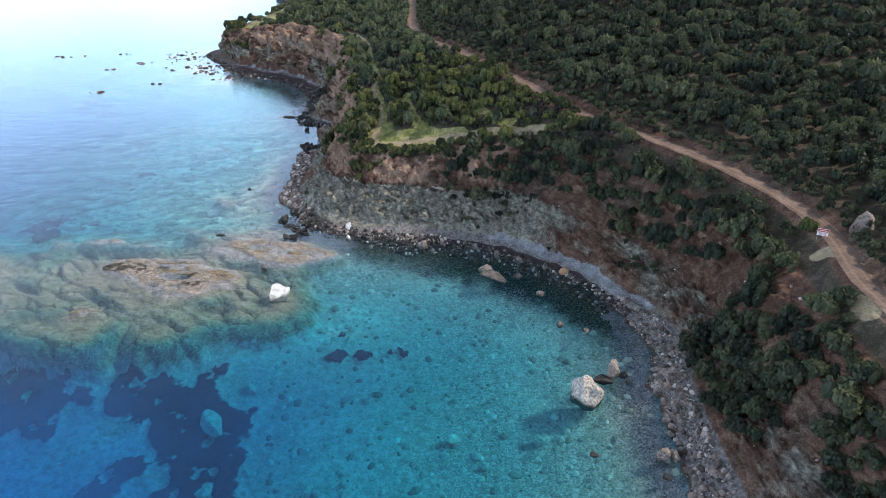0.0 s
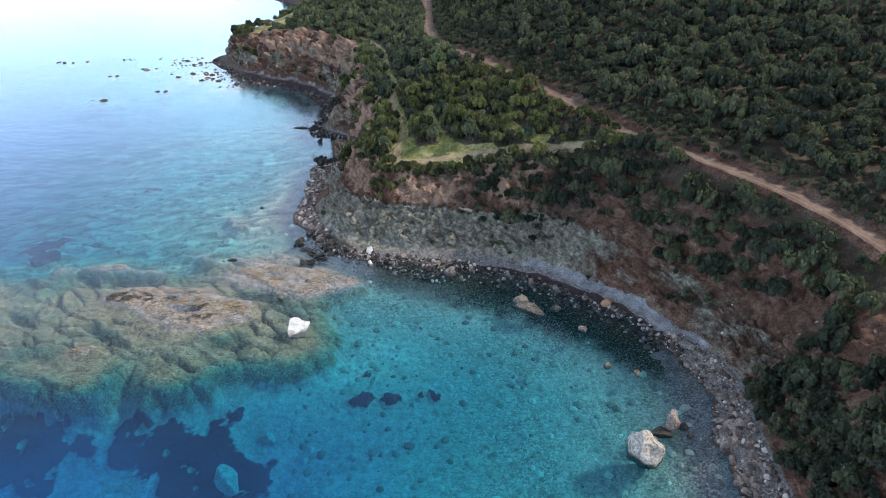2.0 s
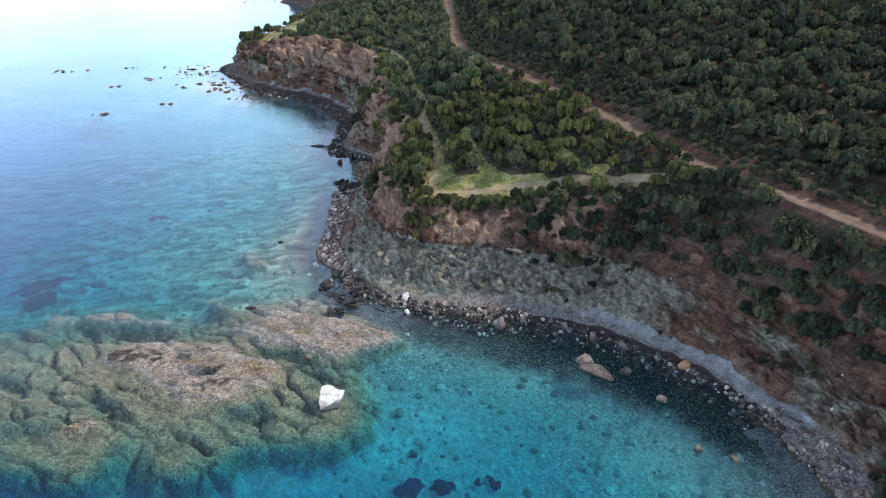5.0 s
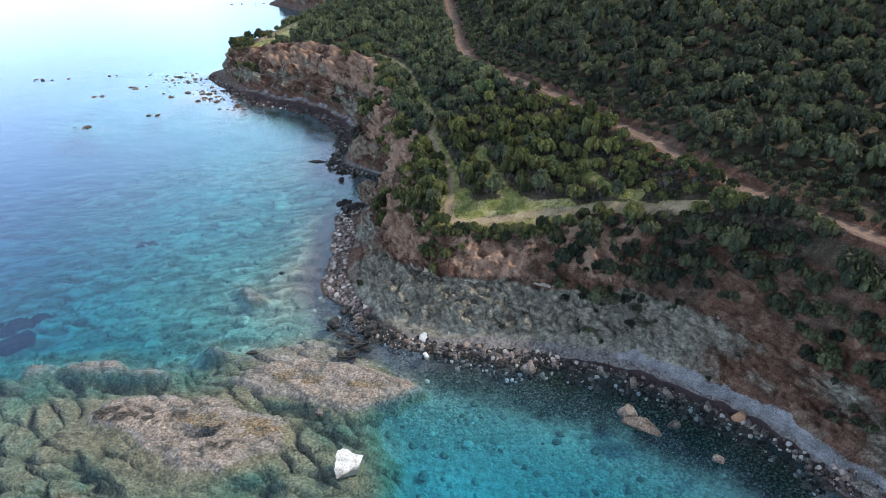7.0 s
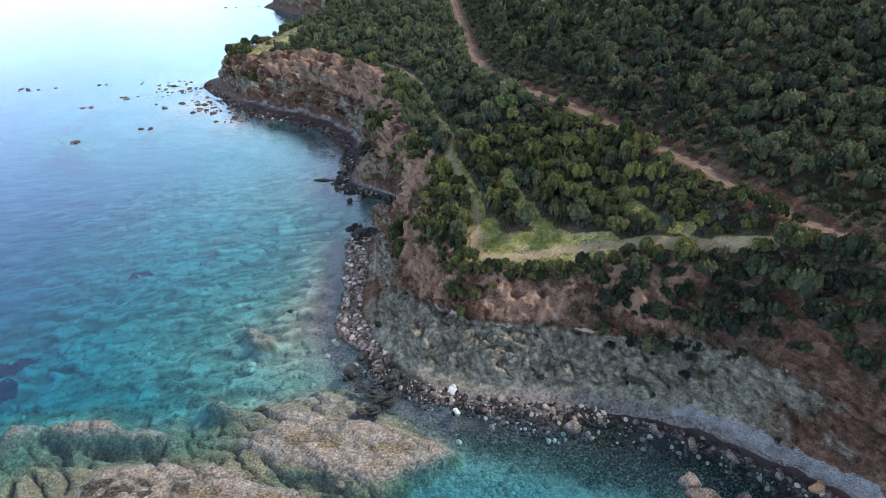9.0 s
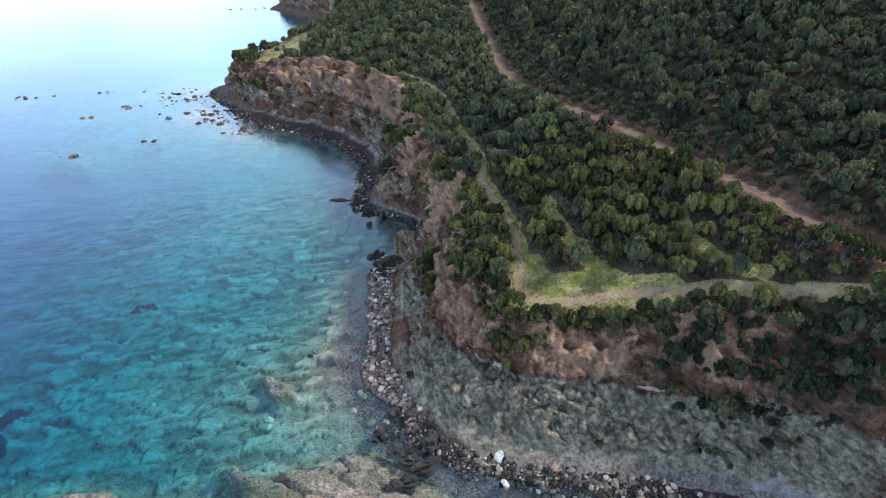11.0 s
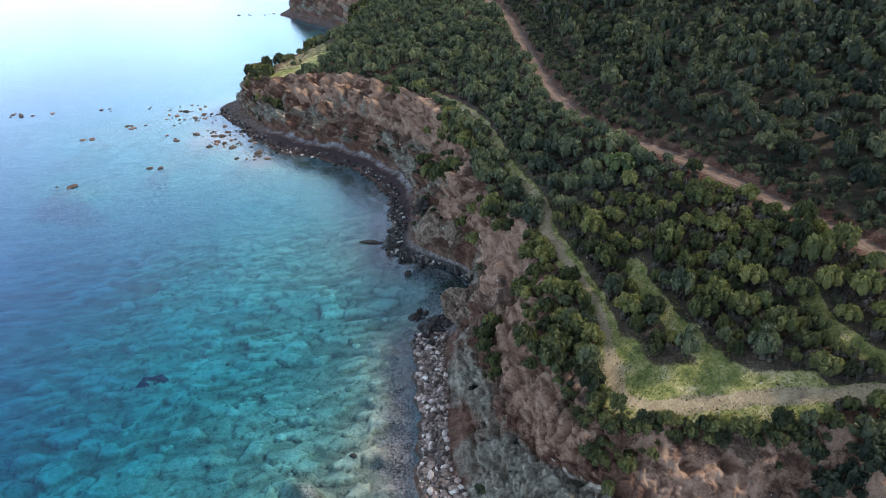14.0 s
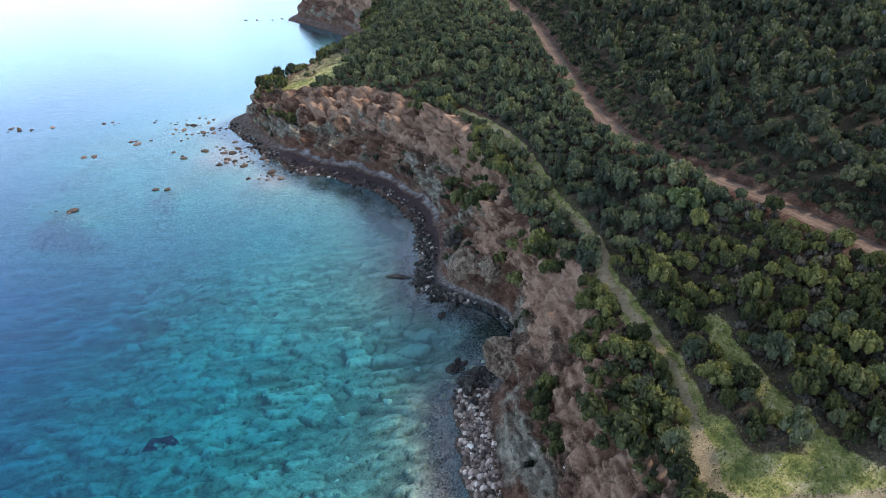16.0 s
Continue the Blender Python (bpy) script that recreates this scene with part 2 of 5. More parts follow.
def make_seabed():
    m = Mat("seabed_ground", 0.9)
    fine, mid = m.noise(3.2, 4, 0.62), m.noise(0.55, 5, 0.65)
    grain = m.math("ADD", m.math("MULTIPLY", fine, 0.66), m.math("MULTIPLY", mid, 0.34))
    stone = m.ramp(m.math("ADD", m.math("MULTIPLY", fine, 0.75), m.math("MULTIPLY", mid, 0.25)), [(0.38, (0.14, 0.138, 0.105)), (0.48, (0.23, 0.222, 0.175)), (0.6, (0.42, 0.4, 0.325))])
    sand = m.ramp(m.noise(0.9, 6, 0.75), [(0.36, (0.27, 0.26, 0.2)), (0.6, (0.56, 0.54, 0.44))])
    algae = m.ramp(grain, [(0.36, (0.07, 0.064, 0.037)), (0.45, (0.15, 0.132, 0.078)), (0.53, (0.22, 0.193, 0.117)), (0.62, (0.36, 0.32, 0.215))])
    dry = m.ramp(grain, [(0.36, (0.085, 0.068, 0.057)), (0.45, (0.19, 0.155, 0.128)), (0.53, (0.28, 0.235, 0.197)), (0.62, (0.45, 0.39, 0.34))])
    reef = m.mix(m.span(m.math("ADD", m.attr("crest"), m.math("MULTIPLY", m.math("SUBTRACT", mid, 0.5), 0.8)), 0.3, 0.7), algae, dry)
    reef = m.mix(m.span(m.math("ADD", m.attr("ochre"), m.math("MULTIPLY", m.math("SUBTRACT", mid, 0.5), 1.6)), 0.4, 0.65), reef, m.ramp(fine, [(0.36, (0.08, 0.055, 0.033)), (0.5, (0.2, 0.148, 0.09)), (0.66, (0.36, 0.295, 0.21))]))
    reef = m.mix(m.span(m.math("ADD", m.attr("black"), m.math("MULTIPLY", m.math("SUBTRACT", grain, 0.5), 1.8)), 0.42, 0.62), reef, m.ramp(fine, [(0.4, (0.02, 0.018, 0.016)), (0.6, (0.11, 0.095, 0.08))]))
    weed = m.ramp(fine, [(0.3, (0.006, 0.008, 0.018)), (0.7, (0.03, 0.036, 0.06))])
    lying = m.voronoi(1.15)
    loose = m.ramp(lying.outputs["Color"], [(0.1, (0.11, 0.11, 0.085)), (0.55, (0.26, 0.255, 0.2)), (0.95, (0.46, 0.45, 0.37))])
    stone = m.mix(m.span(m.math("ADD", lying.outputs["Distance"], m.math("MULTIPLY", m.math("SUBTRACT", mid, 0.5), 0.7)), 0.3, 0.55, 0.8, 0.0), stone, loose)
    # slab colour carries painted shading of the block relief
    stone = m.mix(m.attr("slab"), stone, m.ramp(m.math("ADD", m.math("MULTIPLY", m.attr("stain"), 0.7), m.math("MULTIPLY", grain, 0.3)), [(0.2, (0.14, 0.138, 0.1)), (0.5, (0.3, 0.29, 0.215)), (0.78, (0.5, 0.485, 0.37))]))
    c = m.mix(m.attr("sand"), stone, sand)
    c = m.mix(m.span(m.math("ADD", m.attr("reef"), m.math("MULTIPLY", m.math("SUBTRACT", mid, 0.5), 0.8)), 0.35, 0.65), c, reef)
    c = m.mix(m.span(m.math("ADD", m.attr("grit"), m.math("MULTIPLY", m.math("SUBTRACT", mid, 0.5), 0.7)), 0.15, 0.75), c, m.ramp(grain, [(0.4, (0.03, 0.026, 0.028)), (0.49, (0.1, 0.087, 0.088)), (0.6, (0.25, 0.225, 0.225))]))
    # dark stones, deepened by the painted reflection of the cliffs
    c = m.mix(m.span(m.math("ADD", m.attr("gloom"), m.math("MULTIPLY", m.math("SUBTRACT", mid, 0.5), 1.0)), 0.15, 0.85), c, m.ramp(fine, [(0.4, (0.008, 0.011, 0.008)), (0.54, (0.035, 0.042, 0.032)), (0.66, (0.16, 0.17, 0.14))]))
    c = m.mix(m.math("MULTIPLY", m.attr("crack"), 0.6), c, (0.03, 0.034, 0.028))
    c = m.mix(m.span(m.math("ADD", m.attr("weed"), m.math("MULTIPLY", m.math("SUBTRACT", mid, 0.5), 1.1)), 0.38, 0.66), c, weed)
    return m.done(c, m.math("ADD", fine, m.math("MULTIPLY", lying.outputs["Distance"], -0.7)), 0.9, 0.4)


def make_water():
    """Sea water: the deeper it stands, the less of the bed and the more of its own blue comes back; the surface mirrors the sky."""
    m = Mat("sea_water")
    n, l = m.n, m.l
    depth = m.math("DIVIDE", m.attr("depth"), 12.0, True)
    clear = n.new("ShaderNodeBsdfTransparent")
    l.new(m.ramp(depth, [(0.0, (0.98, 1.0, 1.0)), (0.06, (0.93, 0.975, 0.985)), (0.2, (0.48, 0.86, 0.96)), (0.4, (0.1, 0.73, 0.96)), (0.7, (0.02, 0.45, 0.83)), (1.0, (0.01, 0.26, 0.66))]), clear.inputs[0])
    body = n.new("ShaderNodeBsdfDiffuse")
    l.new(m.ramp(depth, [(0.0, (0.01, 0.05, 0.1)), (0.4, (0.003, 0.05, 0.16)), (0.7, (0.005, 0.105, 0.33)), (1.0, (0.022, 0.17, 0.48))]), body.inputs[0])
    inner = n.new("ShaderNodeMixShader")
    l.new(m.math("MULTIPLY", m.math("POWER", depth, 2.3), 0.72), inner.inputs[0])
    l.new(clear.outputs[0], inner.inputs[1]), l.new(body.outputs[0], inner.inputs[2])
    bump = n.new("ShaderNodeBump")
    bump.inputs["Strength"].default_value, bump.inputs["Distance"].default_value = 0.13, 0.25
    waves = m.math("ADD", m.noise(0.9, 4, 0.6, (1.0, 2.2, 1.0)), m.math("MULTIPLY", m.noise(0.18, 3, 0.5, (1.0, 1.8, 1.0)), 1.6))
    l.new(waves, bump.inputs["Height"])
    gloss = n.new("ShaderNodeBsdfGlossy")
    gloss.inputs["Roughness"].default_value = 0.12
    gloss.inputs["Color"].default_value = (0.72, 0.79, 0.86, 1.0)
    l.new(bump.outputs[0], gloss.inputs["Normal"])
    facing = n.new("ShaderNodeLayerWeight")
    facing.inputs["Blend"].default_value = 0.5
    l.new(bump.outputs[0], facing.inputs["Normal"])
    mirror = m.math("ADD", m.math("MULTIPLY", m.math("POWER", facing.outputs["Facing"], 3.9), 0.85), 0.046, True)
    both = n.new("ShaderNodeMixShader")
    l.new(mirror, both.inputs[0])
    l.new(inner.outputs[0], both.inputs[1]), l.new(gloss.outputs[0], both.inputs[2])
    l.new(both.outputs[0], n["Material Output"].inputs[0])
    return m.m


def make_leaf(name, dark, light, tips):
    """Leaves: each shrub and each of its boughs has its own tone; sunlight shines partly through."""
    m = Mat(name, 0.7)
    one = m.n.new("ShaderNodeObjectInfo").outputs["Random"]
    tone = m.math("FRACT", m.math("ADD", m.attr("tone"), one))
    mixed = m.math("ADD", m.math("MULTIPLY", tone, 0.46), m.math("ADD", m.math("MULTIPLY", m.attr("bough"), 0.3), m.math("MULTIPLY", m.where.outputs["Random Per Island"], 0.24)))
    c = m.ramp(mixed, [(0.22, dark), (0.5, light), (0.8, tips)])
    c = m.mix(m.span(m.noise(0.05, 3), 0.42, 0.62, 0.0, 0.45), c, m.mix(0.5, c, (0.05, 0.06, 0.045)))
    m.b.inputs["Specular IOR Level"].default_value = 0.25
    m.done(c)
    glow = m.n.new("ShaderNodeBsdfTranslucent")
    m.l.new(m.mix(1.0, c, (1.25, 1.3, 0.7), "MULTIPLY"), glow.inputs[0])
    both = m.n.new("ShaderNodeMixShader")
    both.inputs[0].default_value = 0.3
    m.l.new(m.b.outputs[0], both.inputs[1]), m.l.new(glow.outputs[0], both.inputs[2])
    m.l.new(both.outputs[0], m.n["Material Output"].inputs[0])
    return m.m


def make_stone(name, low, middle, high, scale=1.2, wet=0.5):
    """Stone, with a dark wet foot near the water."""
    m = Mat(name, 0.85)
    one = m.n.new("ShaderNodeObjectInfo").outputs["Random"]
    fine, mid = m.noise(scale * 4, 6, 0.7), m.noise(scale, 5, 0.65)
    c = m.ramp(m.math("ADD", m.math("MULTIPLY", fine, 0.55), m.math("MULTIPLY", mid, 0.45)), [(0.37, low), (0.49, middle), (0.62, high)])
    c = m.mix(m.math("MULTIPLY", one, 0.5), c, m.mix(1.0, c, (0.58, 0.54, 0.51), "MULTIPLY"))
    height = m.n.new("ShaderNodeSeparateXYZ")
    m.l.new(m.where.outputs["Position"], height.inputs[0])
    tide = m.span(m.math("ADD", height.outputs[2], m.math("MULTIPLY", m.math("SUBTRACT", mid, 0.5), 0.9)), 0.05, 0.75, wet, 0.0)
    c = m.mix(tide, c, (0.028, 0.025, 0.022))
    return m.done(c, fine, 0.7, 0.15)


GROUND, SEABED, WATER = make_ground(), make_seabed(), make_water()
# hillside scrub is darkened for cloud shade, terrace scrub has sunlight in its colour
LEAF_SHADED = make_leaf("scrub_leaf", (0.012, 0.018, 0.012), (0.046, 0.058, 0.036), (0.115, 0.122, 0.066))
LEAF_SUNLIT = make_leaf("terrace_leaf", (0.021, 0.029, 0.013), (0.086, 0.098, 0.036), (0.21, 0.205, 0.075))
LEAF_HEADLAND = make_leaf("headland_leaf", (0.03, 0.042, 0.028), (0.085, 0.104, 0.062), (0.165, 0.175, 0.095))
LEAF_GREY = make_leaf("grey_scrub_leaf", (0.03, 0.026, 0.021), (0.075, 0.066, 0.056), (0.15, 0.132, 0.116))
LEAF_BRIGHT = make_leaf("bright_leaf", (0.05, 0.078, 0.03), (0.11, 0.142, 0.06), (0.17, 0.195, 0.085))
GROUND_ROCK = make_stone("cliff_rock", (0.06, 0.045, 0.034), (0.18, 0.135, 0.1), (0.33, 0.26, 0.2), 0.7)
STONE = make_stone("shore_stone", (0.08, 0.062, 0.053), (0.24, 0.188, 0.163), (0.45, 0.38, 0.34))
STONE_WHITE = make_stone("white_stone", (0.5, 0.46, 0.41), (0.76, 0.73, 0.68), (0.86, 0.84, 0.8), wet=0.7)
STONE_BROWN = make_stone("brown_stone", (0.05, 0.043, 0.038), (0.16, 0.138, 0.121), (0.33, 0.297, 0.265))
STONE_PALE = make_stone("pale_stone", (0.15, 0.125, 0.105), (0.38, 0.335, 0.295), (0.64, 0.59, 0.54), 0.9, wet=0.85)
STONE_SUNK = make_stone("sunken_boulder", (0.2, 0.22, 0.15), (0.42, 0.45, 0.32), (0.6, 0.62, 0.48), wet=0.0)
STONE_DARK = make_stone("dark_stone", (0.022, 0.02, 0.02), (0.05, 0.047, 0.045), (0.1, 0.095, 0.09))


def part(name, mesh, material, parent=None, label=""):
    ob = new(name, mesh)
    if not mesh.materials:
        mesh.materials.append(material)
    if parent:
        ob.parent = parent
    if label:
        ob["label"] = label
    return ob


# ---- the coast: curves along the shore, station by station, from behind the eye round both bays to the far headland ----
SHORE = [(34, -150), (29, -30), (28, 30), (28, 52), (28, 66), (30.2, 78), (27.5, 87), (22.5, 95), (16.5, 101.3), (9, 106), (0, 108.8), (-9, 110.8),
         (-17.5, 112), (-25, 115.8), (-31, 122), (-36, 133), (-36.3, 146), (-36.5, 157), (-28, 169), (-31, 178), (-41, 184), (-42.5, 197), (-43, 208), (-49, 219.5),
         (-59.5, 230), (-73, 237), (-85, 253), (-97.5, 273), (-90, 292), (-72, 330), (-75, 385), (-94, 415), (-111, 439), (-103, 480), (-110, 900)]
FOOT = [(40, -150, 2), (35, -30, 2), (34, 30, 2), (33, 51, 1.7), (33.3, 66, 1.8), (35, 78.5, 1.7), (32, 86.8, 1.6), (27, 95.5, 1.6), (19.5, 102.7, 1.5), (11, 109, 1.5), (1.5, 112, 1.5),
        (-7, 113.7, 1.5), (-15, 115.2, 1.5), (-23, 118.5, 1.6), (-28, 124.5, 1.6), (-31, 132.5, 1.6), (-31, 144, 1.6), (-31, 155, 1.7), (-27.5, 168.5, 1.2), (-28, 176, 1.4), (-37, 185, 1.6), (-36.3, 196, 1.6)]
FOOT_FAR = [(-38.5, 211, 1.6), (-45, 224, 1.7), (-57, 236, 1.7), (-70, 244, 1.7), (-82, 256, 1.6), (-91, 273, 1.5), (-86.5, 291, 1.5), (-69, 331, 1.5), (-71, 387, 1.5),
            (-90, 418, 2), (-107, 442, 2), (-99, 480, 2), (-104, 900, 2)]
MIDDLE = [(50, -150, 9), (45, -30, 9), (42, 30, 8), (40, 52, 6.5), (40, 67, 6), (41.5, 79, 5), (38.5, 88, 6.5), (33, 97.3, 7.5), (23, 107.5, 8.4), (14, 113.7, 8.8), (4.5, 116.7, 8.3),
          (-5, 119.5, 7.6), (-12.5, 121, 6.9), (-18, 124.2, 7.2), (-22.5, 129, 6.6), (-25.3, 135.5, 6.4), (-26.6, 145, 6.5), (-27, 155, 7), (-26.2, 167.5, 8), (-26.8, 177, 8), (-32, 186, 6.5), (-31.5, 197, 8)]
MIDDLE_FAR = [(-35, 213.5, 8), (-41, 226.5, 8), (-53, 238.5, 8), (-66, 248, 8), (-78, 259.5, 6.3), (-88.5, 275, 5), (-83.5, 290, 5), (-66, 332, 6), (-68, 389, 7),
              (-86, 421, 9), (-102, 445, 10), (-94, 481, 12), (-98, 900, 12)]
TOP = [(58, -150, 17), (52, -30, 17), (48, 30, 16), (46, 52, 14.5), (46, 66, 14.5), (47, 78.5, 14), (44, 89, 14.8), (38.5, 98.5, 15.7), (29, 109.7, 16.2), (17.5, 119.3, 16), (6.5, 123.5, 14.8),
       (-2, 125, 12.9), (-9.2, 126.6, 12.3), (-16, 128.2, 11.7), (-17.8, 134, 11.8), (-17.7, 140.5, 12.3), (-18.7, 148, 13), (-20, 157, 14), (-20.5, 166, 14.5), (-24, 177, 13.5), (-26, 187, 14), (-26.5, 198, 15.5)]
TOP_FAR = [(-30.5, 215, 16), (-35.5, 231, 15.5), (-45, 243.5, 15.2), (-58.5, 256, 14.3), (-72, 264, 12), (-85, 273, 9.5), (-80, 289, 10), (-61, 334, 13), (-62, 392, 15),
           (-78, 425, 18), (-92, 449, 20), (-85, 482, 26), (-90, 900, 30)]
ROAD = [(62, -150, 17), (57, -30, 17.5), (53.5, 30, 17.7), (52, 52, 17.8), (51.2, 66.5, 17.8), (53.3, 78.5, 18), (51.2, 88.8, 18.9), (45.4, 98.2, 20.2), (37.2, 109.3, 21), (28, 120, 21.7), (22.5, 130, 22.3),
        (19, 138, 22.8), (15, 146, 23.2), (11, 154, 23.6), (7, 162, 23.9), (3.5, 168, 24.1), (0, 173, 24.2), (-3.2, 178.5, 24), (-6, 186.5, 23.6), (-8, 195, 23.4), (-9, 203, 23.5), (-9.8, 213, 23.7)]
ROAD_FAR = [(-10.3, 226, 24.3), (-10.8, 240, 25.3), (-11.5, 256, 26.7), (-13, 272, 28), (-16, 290, 29), (-20, 308, 30), (-24, 326, 31), (-30, 350, 32), (-36, 390, 34),
            (-42, 425, 36), (-46, 452, 38), (-48, 490, 40), (-60, 900, 50)]
K = len(SHORE)
shore = np.array([(x, y, 0.0) for x, y in SHORE])
foot, middle, top, road = (np.array(a + b, float) for a, b in ((FOOT, FOOT_FAR), (MIDDLE, MIDDLE_FAR), (TOP, TOP_FAR), (ROAD, ROAD_FAR)))
along = np.gradient(road[:, :2], axis=0)
inland = np.stack([along[:, 1], -along[:, 0]], 1) / np.linalg.norm(along, axis=1)[:, None]
ROAD_HALF = 1.5
road_l = np.column_stack([road[:, :2] - inland * ROAD_HALF, road[:, 2]])
road_r = np.column_stack([road[:, :2] + inland * ROAD_HALF, road[:, 2]])
slope = 0.12 + 0.16 * step(90, 190, road[:, 1])
bank = np.column_stack([road[:, :2] + inland * (ROAD_HALF + 1.6), road[:, 2] + 1.1])
hill_a = np.column_stack([road[:, :2] + inland * 38, road[:, 2] + 1.5 + 34 * slope])
side = np.array([0.93, 0.36])
hill_b = np.column_stack([hill_a[:, :2] + side * 75, hill_a[:, 2] + 75 * (slope + 0.1)])
hill_c = np.column_stack([hill_b[:, :2] + side * 330, hill_b[:, 2] + 330 * 0.3])
hill_d = np.column_stack([hill_c[:, :2] + side * 900, hill_c[:, 2] + 60])
seaward = shore.copy()
away = foot[:, :2] - shore[:, :2]
seaward[:, :2] -= away / np.linalg.norm(away, axis=1)[:, None] * 2.6
seaward[:, 2] = -1.3
CURVES = [seaward, shore, foot, middle, top, road_l, road_r, bank, hill_a, hill_b, hill_c, hill_d]
ROWS_IN = [8, 18, 46, 48, 52, 6, 4, 34, 24, 30, 6]

count = [10, 18, 22] + [30] * 6 + [42] * 6 + [32] * 3 + [28] * 5 + [26] * 6 + [14] * 3 + [8] * (K - 33)
stations = np.concatenate([np.linspace(k, k + 1, n, endpoint=False) for k, n in enumerate(count[:K - 1])] + [[K - 1.0]])
lines = [spline(c, stations) for c in CURVES]
cols, bands = [], []
for k, n in enumerate(ROWS_IN):
    for f in np.linspace(0, 1, n, endpoint=k == len(ROWS_IN) - 1):
        cols.append(lines[k] * (1 - f) + lines[k + 1] * f)
        bands.append(k + f)
P = np.stack(cols, 1)                       # stations x rows x 3
bands = np.array(bands)
U, V = np.meshgrid(stations, bands, indexing="ij")
GM, GN = U.shape
du, dv = np.gradient(P, axis=0), np.gradient(P, axis=1)
normal = np.cross(dv, du)
normal /= np.linalg.norm(normal, axis=2, keepdims=True) + 1e-9
normal *= np.sign(normal[..., 2:3] + 1e-6)
flat = P.reshape(-1, 3)
far_side = step(18.5, 20, U).ravel()
cliff = (step(1.98, 2.3, V) * (1 - step(3.75 + 0.15 * far_side.reshape(V.shape), 4.05, V))).ravel()
upper = (step(2.9, 3.2, V) * (1 - step(3.95, 4.2, V))).ravel()
plateau = (step(4.0, 4.4, V) * (1 - step(4.7, 4.95, V))).ravel()
hilly = step(7.3, 8.2, V).ravel()
beach = (step(0.6, 1.0, V) * (1 - step(1.85, 2.1, V))).ravel()
lump = fbm(flat * 0.16, 3, 5) * 1.1 + fbm(flat * 0.5, 4, 9, True) * 0.55
gully = np.stack([U.ravel() * 4.5, V.ravel() * 0.7, U.ravel() * 0], 1)
gullies = fbm(gully, 3, 21, True)
tilted = np.stack([flat[:, 0] * 0.35 + flat[:, 2] * 0.5, flat[:, 1] * 0.35 - flat[:, 2] * 0.3, flat[:, 2] * 0.75 - flat[:, 0] * 0.2], 1)
folds = fbm(tilted, 4, 33, True)
c1, _, c_own = cells(np.stack([U.ravel() * 2.1 + 0.3 * vnoise(flat * 0.3, 2), V.ravel() * 3.1], 1), 12)
scoop = (1 - step(0.1, 0.36, c1 + 0.25 * fbm(flat * 0.7, 2, 13))) * (c_own > 0.45) * (step(3.1, 3.25, V) * (1 - step(3.85, 4.0, V))).ravel() * step(5, 7, U.ravel())
warp = flat + 1.2 * np.stack([fbm(flat * 0.22, 3, 131 + k) for k in range(3)], 1)
leaned = np.stack([warp[:, 0] + 0.2 * warp[:, 2], warp[:, 1] - 0.15 * warp[:, 2], 0.9 * warp[:, 2]], 1)
strike = np.stack([U.ravel() * 3.4 + 0.16 * flat[:, 2] + 0.5 * vnoise(flat * 0.2, 72), flat[:, 2] * 0.13, U.ravel() * 0], 1)
blocks = 1.5 * fbm(strike, 4, 76, True) + 0.8 * crags(leaned, 5.5, 3) + 1.0 * crags(leaned * (1, 1, 0.6), 2.4, 5) + 0.8 * crags(warp * (1, 1, 0.7), 1.25, 7)
ribs = fbm(np.stack([U.ravel() * 5.0 + 0.5 * vnoise(flat * 0.15, 71), V.ravel() * 1.1, U.ravel() * 0], 1), 4, 73, True)
far_blocks = 1.7 * ribs + 1.5 * fbm(warp * (0.16, 0.16, 0.22), 3, 74, True) + 0.9 * crags(warp, 4.4, 6) + 0.6 * crags(warp * (1, 1, 0.8), 2.1, 8) + 0.35 * fbm(flat * 0.7, 3, 75, True)
rocky = cliff * np.clip(1.0 - 0.45 * upper * (1 - far_side) * (1 - step(12.8, 13.6, U.ravel())), 0.3, 1)
move = cliff * (lump * 0.8 + 0.5 * folds) + rocky * (blocks * 0.46 * (1 - far_side) + 1.0 * far_side * far_blocks) + upper * gullies * (0.7 + 0.6 * step(8, 6, U.ravel())) * (1 - 0.3 * far_side) - scoop * 1.3
move += plateau * 0.35 * fbm(flat * 0.3, 3, 41) + hilly * 2.2 * fbm(flat * 0.03, 3, 51) + beach * 0.16 * fbm(flat * 1.2, 3, 61)
ledge_at = V.ravel() - 3.0 - 0.1 * fbm(flat * 0.3, 3, 3)
ledge_on = step(8.2, 8.6, U.ravel()) * (1 - step(13.6, 14.4, U.ravel())) * step(-0.1, 0.25, vnoise(flat * 0.2, 44))
ledge = np.exp(-(ledge_at / 0.024) ** 2) * ledge_on * np.clip(0.65 + 1.3 * fbm(flat * 0.8, 3, 45), 0, 1)
move += ledge * 0.4 - 0.45 * ledge_on * np.exp(-((ledge_at + 0.07) / 0.045) ** 2)
P = flat + normal.reshape(-1, 3) * move[:, None]
jag = np.where(V.ravel() < 1, 1.0, np.exp(-((V.ravel() - 1.0) / 0.55) ** 2)) * (1.5 * fbm(flat * 0.17, 3, 83) + 0.5 * fbm(flat * 0.7, 2, 84))
toward = np.repeat(spline(away / np.linalg.norm(away, axis=1)[:, None], stations), GN, 0)
P[:, :2] += toward * jag[:, None]
near_bay = (step(7.4, 8.9, U) * (1 - step(13.5, 15.2, U))).ravel()
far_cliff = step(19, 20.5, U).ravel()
u, v = U.ravel(), V.ravel()


